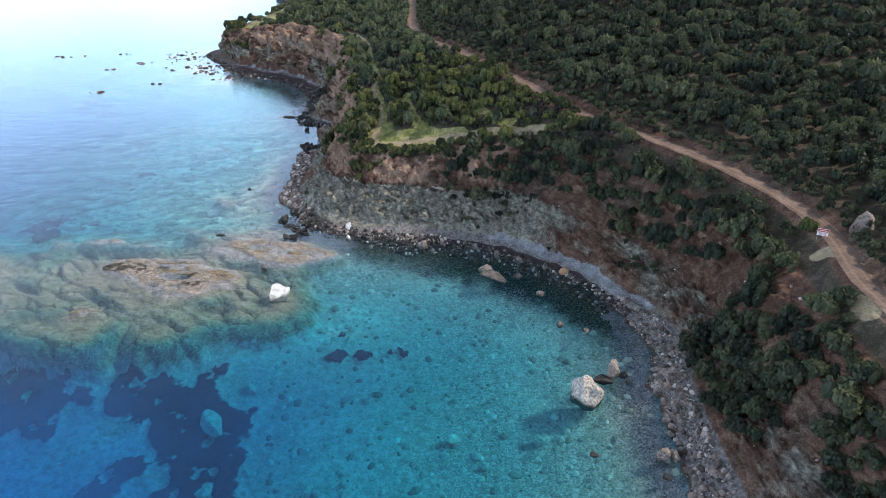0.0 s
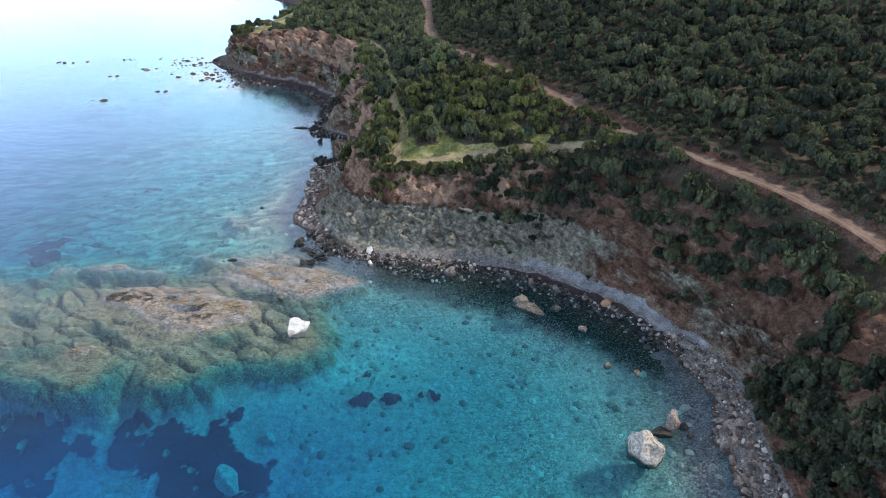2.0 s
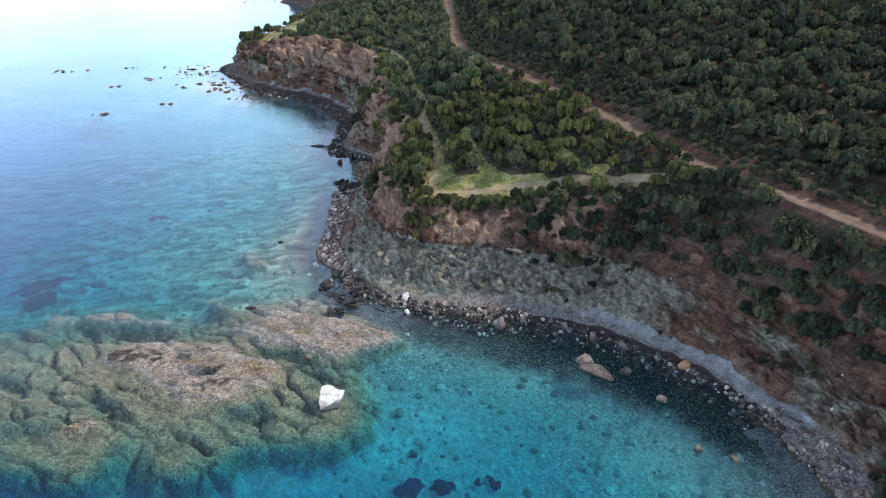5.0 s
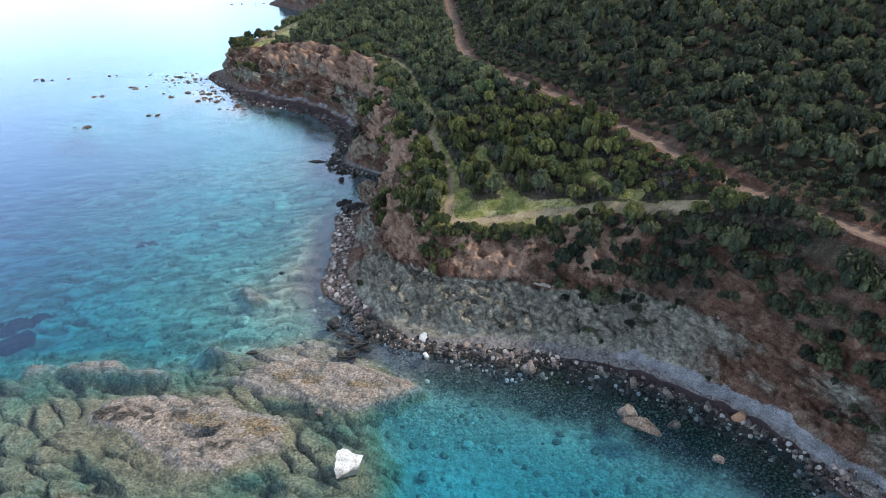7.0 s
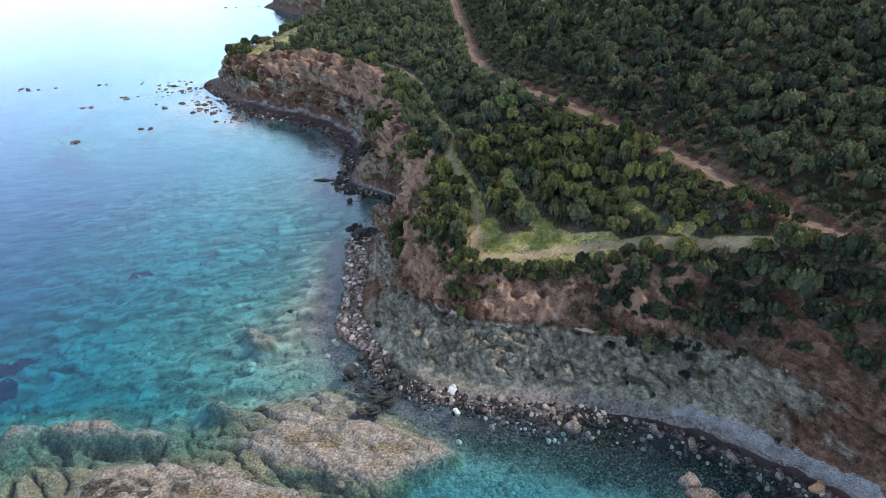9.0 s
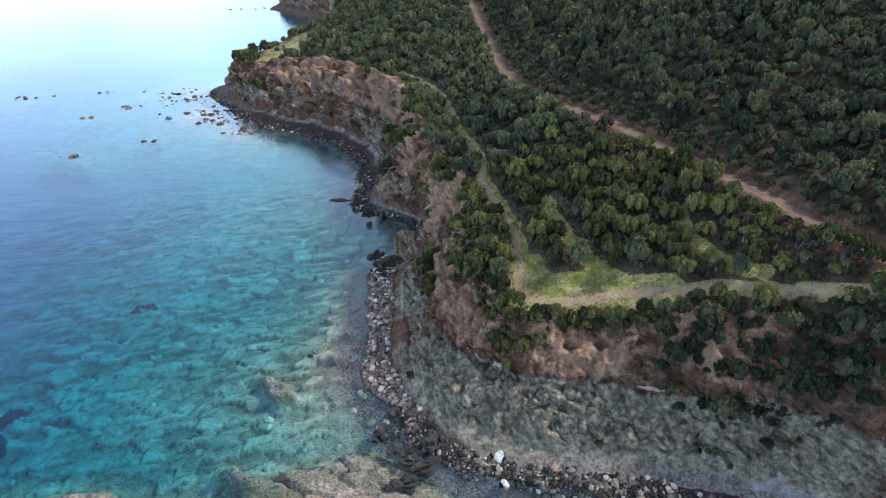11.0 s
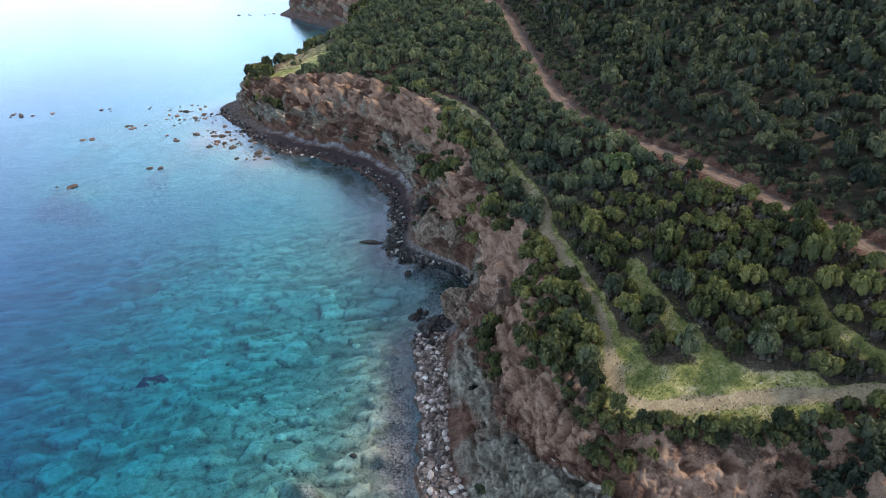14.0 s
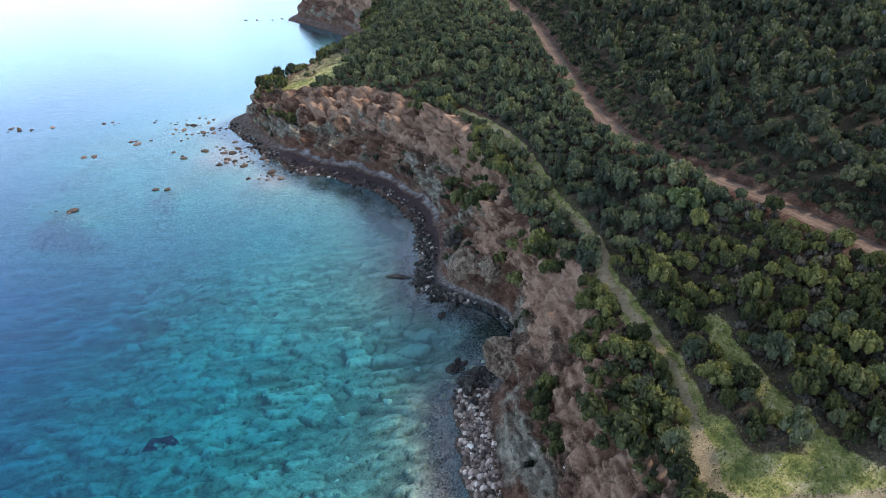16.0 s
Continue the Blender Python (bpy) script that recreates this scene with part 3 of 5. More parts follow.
def inside(x, y, ring):
    """Metres inside (outside: minus) a closed ring of places."""
    ring = np.array(ring, float)
    d, odd = np.full(len(x), 1e9), np.zeros(len(x), bool)
    for (ax, ay), (bx_, by_) in zip(ring, np.roll(ring, -1, 0)):
        f = np.clip(((x - ax) * (bx_ - ax) + (y - ay) * (by_ - ay)) / ((bx_ - ax) ** 2 + (by_ - ay) ** 2), 0, 1)
        d = np.minimum(d, np.hypot(x - ax - f * (bx_ - ax), y - ay - f * (by_ - ay)))
        odd ^= ((ay > y) != (by_ > y)) & (x < (bx_ - ax) * (y - ay) / (by_ - ay + 1e-12) + ax)
    return np.where(odd, d, -d)


def strip(points, width):
    """How near each ground point lies to a way through the given places, 1 in it to 0 off it."""
    way = spline(points, np.linspace(0, len(points) - 1, 160))
    d = np.full(len(P), 1e9)
    box = (P[:, 0] > way[:, 0].min() - 9) & (P[:, 0] < way[:, 0].max() + 9) & (P[:, 1] > way[:, 1].min() - 9) & (P[:, 1] < way[:, 1].max() + 9)
    d[box] = np.sqrt(((P[box, None, :2] - way[None]) ** 2).sum(2)).min(1)
    d[box] += 0.55 * fbm(P[box] * 0.45, 3, 79)
    return 1 - step(width * 0.7, width * 1.5, d)


PATH = [(24, 120), (18.7, 122), (13.6, 124.2), (8.5, 126.2), (2.8, 127.8), (-3.4, 128.6), (-7.9, 128.7), (-12.4, 129.2), (-14.6, 131.5), (-14.6, 136), (-13.9, 141), (-14.3, 147), (-15.6, 152.5), (-16.6, 158), (-17.5, 162.5),
        (-16.9, 167), (-17.8, 173), (-19.4, 180), (-21.1, 191.8), (-22.6, 201), (-24.6, 210), (-28, 219), (-33, 231)]
STRIP_A = [(-3, 130.6), (-5.6, 135), (-7.2, 140.4), (-8.2, 145), (-8.8, 150)]
STRIP_B = [(13.5, 126.6), (11.5, 127.8), (10.2, 130), (8.8, 132), (7.6, 135), (7.6, 140)]
STRIP_C = [(-4, 129.6), (-8.5, 130.4), (-12.6, 131.4), (-14, 136)]
way_a, way_b, way_c = strip(STRIP_A, 1.0), strip(STRIP_B, 1.1), strip(STRIP_C, 2.8)
open_ground = np.maximum.reduce([strip(PATH[:5], 0.85), strip(PATH[4:10], 2.0), strip(PATH[9:15], 1.2), strip(PATH[14:], 1.1), strip(STRIP_A, 1.3), strip(STRIP_B, 1.15), way_a, way_b, way_c, strip([(-78, 268), (-71, 268), (-66, 275)], 3), strip([(-32.5, 234), (-32, 238)], 1.5)])
grass = np.maximum.reduce([way_a, way_b, way_c, strip(PATH[:5], 0.9), strip(PATH[4:10], 2.3), strip(PATH[9:15], 1.15), strip(PATH[14:], 0.8), strip([(-78, 268), (-71, 268), (-66, 275)], 4)]) * (step(3.9, 4.1, v))
dry = inside(P[:, 0], P[:, 1], [(-84, 272), (-77, 296), (-66, 298), (-60, 280), (-64, 266), (-74, 267)])
grass = np.maximum(grass, 0.48 * step(-2, 4, dry) * step(3.95, 4.1, v) * (v < 5))
litter = np.maximum(plateau * 0.9, step(6.6, 7.0, v)) + 0.35 * upper
vr = v + 0.45 * fbm(flat * 0.11, 3, 141) * (0.35 + far_cliff) - 0.1 * far_cliff
patch = fbm(flat * 0.13, 4, 171)
patch_fine = fbm(flat * 0.5, 3, 172)
west = step(11, 12.5, u) * (1 - step(16.8, 17.4, u))
# far cliff: extra pale rock, brightened in colour for light it lacks
rock_mask = step(1.8, 2.0, v + 0.33 * west) * (1 - step(2.85, 3.12, vr)) * np.clip(0.36 + 0.44 * near_bay + 0.55 * (1 - near_bay) * (patch + 0.5 * patch_fine), 0, 1) * (1 - far_cliff) + far_cliff * cliff * np.clip(0.36 + 0.7 * patch + 0.7 * patch_fine - 0.4 * (v - 2.6), 0, 0.85)
rock_mask -= 0.5 * step(15.5, 17, u) * (1 - step(17, 18, u)) * step(2.5, 2.8, v)
rock_mask += 0.25 * step(13.2, 14, u) * (1 - step(16.9, 17.5, u)) * step(1.75, 1.9, v) * (1 - step(2.55, 2.95, vr))
tip = step(24.5, 26, u)
inner = step(5.3, 6.3, u) * (1 - step(9.9, 10.8, u)) + step(20.8, 22, u) * (1 - step(25.5, 26.5, u))
wet = np.exp(-((v - 1.04) / 0.1) ** 2) * 0.5 + 0.8 * np.exp(-((v - 1.4) / 0.45) ** 2) * (step(12.4, 13, u) * (1 - step(13.6, 14.2, u)) + step(16.8, 17.4, u) * (1 - step(20.4, 21.2, u)))
vj = v + 0.2 * fbm(flat * 0.14, 3, 151) + 0.12 * fbm(flat * 0.6, 3, 152)
pebble = step(0.95, 1.2, v) * (1 - step(1.9, 2.12, v + 0.36 * west)) * (1 - 0.55 * far_cliff)
gravel = (inner * (1 - (1 - far_cliff) * step(8.9, 9.5, u)) - 0.5 * far_cliff) * step(1.57 + 0.1 * far_cliff, 1.67 + 0.1 * far_cliff, vj - 0.16 * step(8.0, 9.4, u) * (1 - far_cliff)) * (1 - step(1.95, 2.1, vj)) * 1.05
wrack = np.maximum(inner, 0.9 * far_cliff) * (1 - 0.5 * tip) * step(1.0, 1.15, vj) * (1 - step(1.4 + 0.2 * far_cliff, 1.55 + 0.2 * far_cliff, vj)) * 0.85
under = 1 - step(0.85, 1.05, v)
wet = wet + 0.6 * step(5.8, 6.6, u) * (1 - step(11.6, 12.4, u)) * (1 - step(0.95, 1.2, v))
# on the far cliff the bare colour also stands in for missing light
masks = [("litter", litter), ("rock", rock_mask), ("grass", grass), ("pale", ledge * 1.2), ("dirt", (1.0 + 0.6 * patch_fine) * np.maximum.reduce([0.95 * strip(PATH[:10], 0.85), 0.8 * strip(PATH[9:14], 0.6), 0.95 * strip(PATH[13:17], 0.75), 0.6 * strip(PATH[16:], 0.5), 0.8 * strip([(49.0, 61), (48.8, 64)], 1.0), 0.8 * strip([(51.3, 74), (50.4, 75.5)], 0.9)]) * (v > 4)), ("pebble", pebble), ("wet", wet),
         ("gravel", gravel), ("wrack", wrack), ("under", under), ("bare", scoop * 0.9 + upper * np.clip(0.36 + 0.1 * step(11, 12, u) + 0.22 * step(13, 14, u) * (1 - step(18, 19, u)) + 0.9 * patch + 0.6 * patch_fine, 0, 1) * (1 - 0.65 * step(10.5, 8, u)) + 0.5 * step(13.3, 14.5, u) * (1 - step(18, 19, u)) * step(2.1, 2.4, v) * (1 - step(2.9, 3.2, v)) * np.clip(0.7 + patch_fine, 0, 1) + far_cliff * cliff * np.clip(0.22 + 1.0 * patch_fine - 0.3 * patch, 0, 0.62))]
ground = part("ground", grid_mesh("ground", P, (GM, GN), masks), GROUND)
tagged(ground, "eroded red and grey coastal slope with scrub and shingle", "ground", kind="structure")
GRID = P.reshape(GM, GN, 3)
OPEN = open_ground.reshape(GM, GN)


def make_road():
    m = Mat("red_dirt", 0.95)
    fine, mid = m.noise(2.5, 6, 0.7), m.noise(0.3, 4)
    c = m.ramp(m.math("ADD", m.math("MULTIPLY", fine, 0.5), m.math("MULTIPLY", mid, 0.5)), [(0.33, (0.06, 0.038, 0.029)), (0.5, (0.125, 0.082, 0.062)), (0.68, (0.23, 0.16, 0.125))])
    across = m.attr("across")
    ruts = m.math("ABSOLUTE", m.math("SUBTRACT", m.math("ABSOLUTE", across), 0.42))
    c = m.mix(m.span(ruts, 0.05, 0.2, 0.35, 0.0), c, (0.23, 0.16, 0.122))
    return m.done(c, fine, 0.6, 0.12)


def road_strip():
    mid, left = spline(road, stations), spline(road_l, stations)
    rows, across = [], []
    for f in np.linspace(-1.05, 1.05, 11):
        edge = mid + (mid - left) * f
        edge[:, 2] += 0.1 - 0.08 * abs(f) ** 4 - 0.07 * math.exp(-((abs(f) - 0.42) / 0.12) ** 2)
        rows.append(edge), across.append(np.full(len(edge), f))
    pos, off = np.stack(rows, 1).reshape(-1, 3), np.stack(across, 1).ravel()
    pos[:, :2] += (0.35 * np.abs(off) ** 3 * fbm(pos * 0.35, 3, 77))[:, None] * np.sign(off)[:, None]
    pos[:, 2] += 0.04 * fbm(pos * 0.8, 3, 81)
    ob = part("road", grid_mesh("road", pos, (len(mid), 11), [("across", off)]), make_road())
    tagged(ob, "rutted reddish dirt track along the hillside", "road", kind="structure")


road_strip()


# ---- sea ----
shore_line = spline(shore[:, :2], np.linspace(0, K - 1, 500))
outline = np.vstack([shore_line, [(3000, 900), (3000, -150)]])


def on_land(x, y):
    inside = np.zeros(len(x), bool)
    px, py = outline[:, 0], outline[:, 1]
    for i in range(len(outline)):
        x0, y0, x1, y1 = px[i - 1], py[i - 1], px[i], py[i]
        if y0 == y1:
            continue
        hit = ((y0 > y) != (y1 > y)) & (x < (x1 - x0) * (y - y0) / (y1 - y0) + x0)
        inside ^= hit
    return inside


def blob(x, y, places, rim=1.0):
    """1 inside any of the ellipses (x, y, half length, half width, degrees), fading past their rims."""
    out = np.zeros(len(x))
    for cx, cy, a, b, turn in places:
        c, s = math.cos(radians(turn)), math.sin(radians(turn))
        q = np.hypot(((x - cx) * c + (y - cy) * s) / a, (-(x - cx) * s + (y - cy) * c) / b)
        out = np.maximum(out, 1 - step(1 - 0.35 * rim, 1 + 0.35 * rim, q))
    return out


REEF = [(-98, 110), (-86, 111.6), (-75, 111.7), (-63, 113), (-51, 112), (-44, 115.5), (-32, 117.5), (-24, 112), (-18.6, 105.3), (-25, 100), (-21.8, 94), (-21, 88), (-24.4, 84.8), (-28, 83), (-33, 83.5), (-37, 82.7),
        (-39, 80.5), (-43, 78.5), (-47, 78), (-50, 82), (-52, 78), (-56, 76.6), (-60, 77.5), (-64, 80), (-70, 81), (-84, 84), (-98, 88)]
DRY_WEST = [(-61.3, 100.7), (-58.5, 104), (-53.4, 104.6), (-44, 102.2), (-37, 99.4), (-36.4, 95), (-39.6, 94), (-42.1, 91.8), (-46.2, 92.4), (-52.8, 94.8), (-55.4, 97.9)]
DRY_EAST = [(-45, 107.6), (-42.3, 110), (-35.2, 111.7), (-27.4, 110), (-21.4, 106.9), (-19.3, 105.2), (-22.8, 103), (-27.8, 101.7), (-33.3, 103), (-38.3, 105)]
SHELF = [(-47, 111.5), (-44, 116), (-36, 118), (-26, 117), (-22, 112), (-30, 109), (-40, 109)]
DRY_SPOTS = [(-58.3, 86.6, 2.6, 0.9, 20), (-65, 110.8, 4.4, 1.4, -4), (-84, 92, 2.6, 0.9, 5), (-44.6, 125, 4.6, 0.9, -38)]
OCHRE = [(-47.5, 99.3, 4.6, 1.3, -8), (-39.7, 97.9, 3.6, 1.9, 0), (-35, 107, 5.5, 1.1, -6), (-26, 106, 4, 0.9, -8), (-58.5, 86.2, 3, 1.2, 10)]
BLACK = [(-55.5, 100.6, 7.5, 1.5, -7), (-45.5, 97.6, 2.4, 0.9, 20), (-43, 95.2, 2.2, 0.8, 0), (-26.5, 109.5, 3.5, 0.9, 10)]
POOLS = [(-47.5, 97.3, 2.6, 0.8, -4), (-38.6, 89.2, 3.4, 1.1, -5), (-72, 103.5, 4, 1.2, 60), (-66, 86.3, 4.5, 1.3, 5), (-51.3, 81.5, 3.4, 0.9, 75), (-36, 101.6, 4.5, 1.0, -12), (-60, 107.5, 6, 1.0, -5), (-73, 95, 4, 0.9, -30), (-57, 90.5, 4, 0.6, -25), (-30, 97.5, 4, 0.7, -30), (-44, 85.5, 3.5, 0.6, -30)]
ISLETS = [(-66, 110.8, 5, 1.9, -4), (-57.5, 109.8, 5, 1.2, -4), (-73.6, 111, 2.6, 1.9, 0), (-49, 114.4, 3, 1.1, -20), (-47.8, 129.5, 4.4, 1.3, -40)]
MEADOWS = [[(-72, 80), (-62.4, 79.1), (-57.5, 76.4), (-55.3, 71.4), (-53.7, 66.8), (-54.7, 65.2), (-57.9, 66.8), (-62, 66.8), (-72, 70)], [(-56.8, 75.1), (-55.8, 78), (-52.3, 75.1), (-50.9, 71.4), (-53, 70.8)],
           [(-50, 73.8), (-49.6, 77.5), (-41.9, 77.5), (-38.8, 75.8), (-34.3, 77.5), (-32.6, 73.2), (-27.3, 70.2), (-26.2, 64.6), (-26.4, 58.7), (-25, 51.6), (-36.1, 51), (-37, 56.8), (-36.7, 60), (-40.3, 65.2), (-41.3, 68.5), (-44.8, 68.5), (-48.5, 71.4)],
           [(-48.2, 53.4), (-48.2, 56), (-46.9, 58.7), (-44.5, 59.6), (-43, 62.6), (-39.5, 63.1), (-38.9, 61.6), (-41.4, 56), (-43.5, 53.4), (-45.3, 51.8)]]
WEED = []
WEED += [(-44.6, 83.8, 2, 1.2, 0), (-39.2, 82.1, 1.2, 0.9, 0), (-34.7, 85.6, 2.2, 1.6, 20), (-27.8, 88.8, 2.4, 1.7, 20), (-33.9, 78.5, 1.4, 1.2, 0), (-16.6, 80.6, 2.1, 1.6, 0), (-12.6, 81, 1.8, 0.8, 0), (-16.3, 85.2, 1.1, 0.7, 0), (-8.6, 81.9, 0.8, 0.5, 0), (-6.2, 81.4, 0.7, 0.9, 0)]
WEED += [(-76, 154, 1.9, 0.9, 20), (-74.8, 154.8, 1.0, 1.0, 0), (-87, 128, 6, 2, 20), (-85, 123, 3, 3, 0)]
# dark stony bed, with the cliffs' dark reflection painted into the same patches
DARK_BED_REFLECTED = [(2, 104.6, 16, 5.2, -14), (14.5, 98, 9, 5.2, -38), (23.5, 89.5, 9, 4.6, -55), (-11, 108.6, 9, 3.6, -8), (-31, 172, 6, 4, 30), (-48, 213, 13, 4.5, 120), (-62, 231, 15, 4, 155), (-75, 246, 8, 3, 130)]
SHOALS = [(-115, 215, 9, 3, -30), (-99, 227, 4, 2, -40), (-124.8, 246.3, 5, 2.5, 20), (-153, 268, 9, 4, 20), (-116, 257, 8, 3, 20), (-130, 271, 5, 2, 0), (-108, 273, 10, 3, 10), (-92, 246, 8, 9, 60), (-77, 232, 6, 5, 0)]


def flags(q, seed):
    """Flat blocks in a plane: each one's height with its own tilt (about -1 to 1), the joints between them, and how far off the next block is."""
    i = np.floor(q).astype(np.int64)
    d1, d2, out = np.full(len(q), 9.0), np.full(len(q), 9.0), np.zeros(len(q))
    for dx in (-1, 0, 1):
        for dy in (-1, 0, 1):
            c = i + (dx, dy)
            h = [hashed(c[:, 0], c[:, 1], 5 + 4 * k, seed) for k in range(5)]
            ax, ay = q[:, 0] - c[:, 0] - h[0], q[:, 1] - c[:, 1] - h[1]
            d = np.hypot(ax, ay)
            near = d < d1
            d2 = np.where(near, d1, np.minimum(d2, d))
            out = np.where(near, (h[2] - 0.5) * 1.3 + (h[3] - 0.5) * 1.2 * ax + (h[4] - 0.75) * 1.6 * ay, out)
            d1 = np.minimum(d1, d)
    return out, 1 - step(0.0, 0.11, d2 - d1), d2 - d1


def bed_height(x, y):
    """The sea bed, with its reef, cracks and weed."""
    near = np.full(len(x), 1e9)
    for a in range(0, len(x), 20000):
        near[a:a + 20000] = np.sqrt((x[a:a + 20000, None] - shore_line[None, :, 0]) ** 2 + (y[a:a + 20000, None] - shore_line[None, :, 1]) ** 2).min(1)
    p = np.stack([x, y, np.zeros(len(x))], 1)
    big = fbm(p * 0.045, 3, 101)
    z = -(0.35 + 3.4 * (1 - np.exp(-near / 11)) + 2.6 * (1 - np.exp(-near / 45)) + 4.5 * step(22, 120, near)) + 0.8 * big * step(3, 20, near)
    z -= 0.7 * step(-8, -45, x) * step(90, 60, y)
    z = np.where(on_land(x, y), -2.5, z)
    c, s = math.cos(-0.45), math.sin(-0.45)
    q = np.stack([(x * c + y * s) / 6.0, (-x * s + y * c) / 2.6], 1) + 0.45 * np.stack([fbm(p * 0.2, 3, 7), fbm(p * 0.2, 3, 8)], 1)
    tilt, crack, joint = flags(q, 3)
    tilt2, fine_crack, _ = flags(q * 2.5 + 3, 5)
    tilt3, bed_crack, _ = flags(np.stack([(x + 0.12 * y) / 3.6, (y - 0.12 * x) / 1.9], 1) + 0.5 * np.stack([fbm(p * 0.25, 3, 17), fbm(p * 0.25, 3, 18)], 1), 9)
    wob = 0.45 * fbm(p * 0.22, 3, 55)
    rugged = fbm(p * 0.7, 4, 5)
    gap = (1 - step(0.03, 0.14, joint)) * step(-0.15, 0.2, fbm(p * 0.12, 2, 58))
    edge = inside(x + 2.4 * wob + 0.8 * fbm(p * 0.6, 2, 60), y + 3 * wob, REEF)
    reef = step(-1.6, 1.0, edge + 0.8 * tilt)
    wx_, wy_ = x + 1.8 * wob + 0.7 * rugged, y + 1.8 * wob
    dry = np.maximum.reduce([step(-2.2, 1.0, inside(wx_, wy_, DRY_WEST)), step(-2.0, 0.9, inside(wx_, wy_, DRY_EAST)), 0.9 * blob(wx_, wy_, DRY_SPOTS, 1.5), 0.55 * step(-2, 2, inside(wx_, wy_, SHELF))])
    pool = blob(x + 1.5 * wob, y + 1.5 * wob, POOLS, 1.3)
    slab = -2.3 + 1.0 * step(-0.5, 3, edge) + 0.55 * step(3, 10, edge) - 1.1 * gap - 0.9 * step(103, 110, y) * step(-46, -52, x) + 0.34 * tilt + 0.16 * tilt2 - 0.35 * crack - 0.16 * fine_crack + 0.16 * rugged + 0.16 * fbm(p * 2.1, 3, 6)
    slab = slab * (1 - dry) + dry * (0.08 + 0.22 * tilt + 0.1 * tilt2 + 0.22 * rugged + 0.12 * fbm(p * 2.1, 3, 6) - 0.25 * crack) - 1.5 * pool
    slab = np.where(slab > 0.16, 0.16 + 0.4 * (slab - 0.16), slab)
    z = z * (1 - reef) + np.maximum(slab, z - 0.3) * reef
    islet = blob(x + 1.5 * wob, y + 1.6 * wob, ISLETS, 1.7)
    z += islet * np.maximum(0, -0.6 + 0.4 * tilt2 - z)
    reef = np.maximum(reef, islet)
    crest = np.maximum(dry * reef, 0.6 * islet)
    mottle = fbm(p * 0.75, 4, 17)
    ochre = blob(x + 2.4 * wob, y + 2.4 * wob, OCHRE, 1.8) * step(-0.4, 0.1, mottle)
    black = blob(x + 2.4 * wob, y + 2.4 * wob, BLACK, 2.2) * step(0.0, 0.22, mottle)
    z += 0.3 * black * fbm(p * 0.9, 3, 16, True)
    shoal = blob(x + 2 * wob, y + 2 * wob, SHOALS, 2.0)
    z += shoal * np.maximum(0, -0.25 - z) + shoal * 0.25 * fbm(p * 0.6, 3, 15)
    ragged = 2.6 * fbm(p * 0.3, 4, 57)
    tear = 1.2 * fbm(p * 0.55, 4, 67) + 0.7 * fbm(p * 1.5, 3, 69)
    rx_, ry_ = x + 0.35 * ragged + tear, y - 0.3 * ragged - tear
    ragged = fbm(p * 0.45, 4, 69)
    weed = np.maximum.reduce([blob(rx_, ry_, WEED, 1.3)] + [step(-1.3, 1.9, inside(rx_, ry_, ring) + 2.2 * ragged) for ring in MEADOWS])
    weed = weed * step(-0.6, -0.2, fbm(p * 0.5, 4, 68)) * (1 - reef * 0.8)
    z += 0.9 * weed
    grit = np.exp(-(near / 4.8) ** 2) * (1 - reef)
    gloom = 0.95 * blob(x + 0.4 * ragged, y - 0.4 * ragged, DARK_BED_REFLECTED, 2.0)
    z += (1 - reef) * (0.22 * fbm(p * 0.5, 3, 25) + 0.14 * fbm(p * 1.3, 3, 35, True)) * step(1, 6, near)
    sand = blob(x + ragged, y + ragged, [(-21, 86, 8, 4, 10), (-14, 92, 7, 3, -30), (-47, 66, 12, 5, 20), (-56, 60, 9, 8, 0)], 2.4) * (1 - reef)
    sand = np.maximum(sand, (0.3 * step(0.1, 0.5, fbm(p * 0.07, 3, 65)) + 0.45 * step(8, -14, x) * step(100, 92, y)) * (1 - reef))
    # relief shading as tone: raised block sides lighter, low sides and joints darker
    stain = np.clip(0.46 + 0.5 * tilt3 - 0.4 * bed_crack + 0.3 * rugged, 0, 1)
    slabs = step(-34, -42, x) * step(108, 118, y) * (1 - step(185, 215, y)) * (1 - reef) * (0.75 + 0.25 * fbm(p * 0.06, 2, 66))
    z += slabs * (0.4 + 0.35 * tilt + 0.6 * tilt3 - 0.4 * bed_crack + 1.3 * blob(x, y, [(-50, 126, 13, 15, 0)], 2.5))
    crest = np.maximum(crest, 0.8 * shoal)
    return z, np.clip(reef + 0.7 * shoal, 0, 1), np.maximum(np.clip(crack + 0.4 * fine_crack, 0, 1) * reef, 0.7 * bed_crack * slabs), weed, sand, slabs, crest, ochre, black, grit, stain, gloom


def axis(fine_from, fine_to, pitch, low, high, growth=1.12):
    mid = list(np.arange(fine_from, fine_to, pitch))
    lo, hi, d = [mid[0]], [mid[-1]], pitch
    while lo[-1] > low:
        d *= growth
        lo.append(lo[-1] - d)
    d = pitch
    while hi[-1] < high:
        d *= growth
        hi.append(hi[-1] + d)
    return np.array(lo[:0:-1] + mid + hi[1:])


def sheet(xs, ys):
    x, y = (a.ravel() for a in np.meshgrid(xs, ys, indexing="ij"))
    return x, y, (len(xs), len(ys))


bx, by, bshape = sheet(axis(-88, 34, 0.34, -1500, 60), axis(46, 208, 0.34, -150, 1500))
bz, reef, crack, weed, sand, slabs, crest, ochre, black, grit, stain, gloom = bed_height(bx, by)
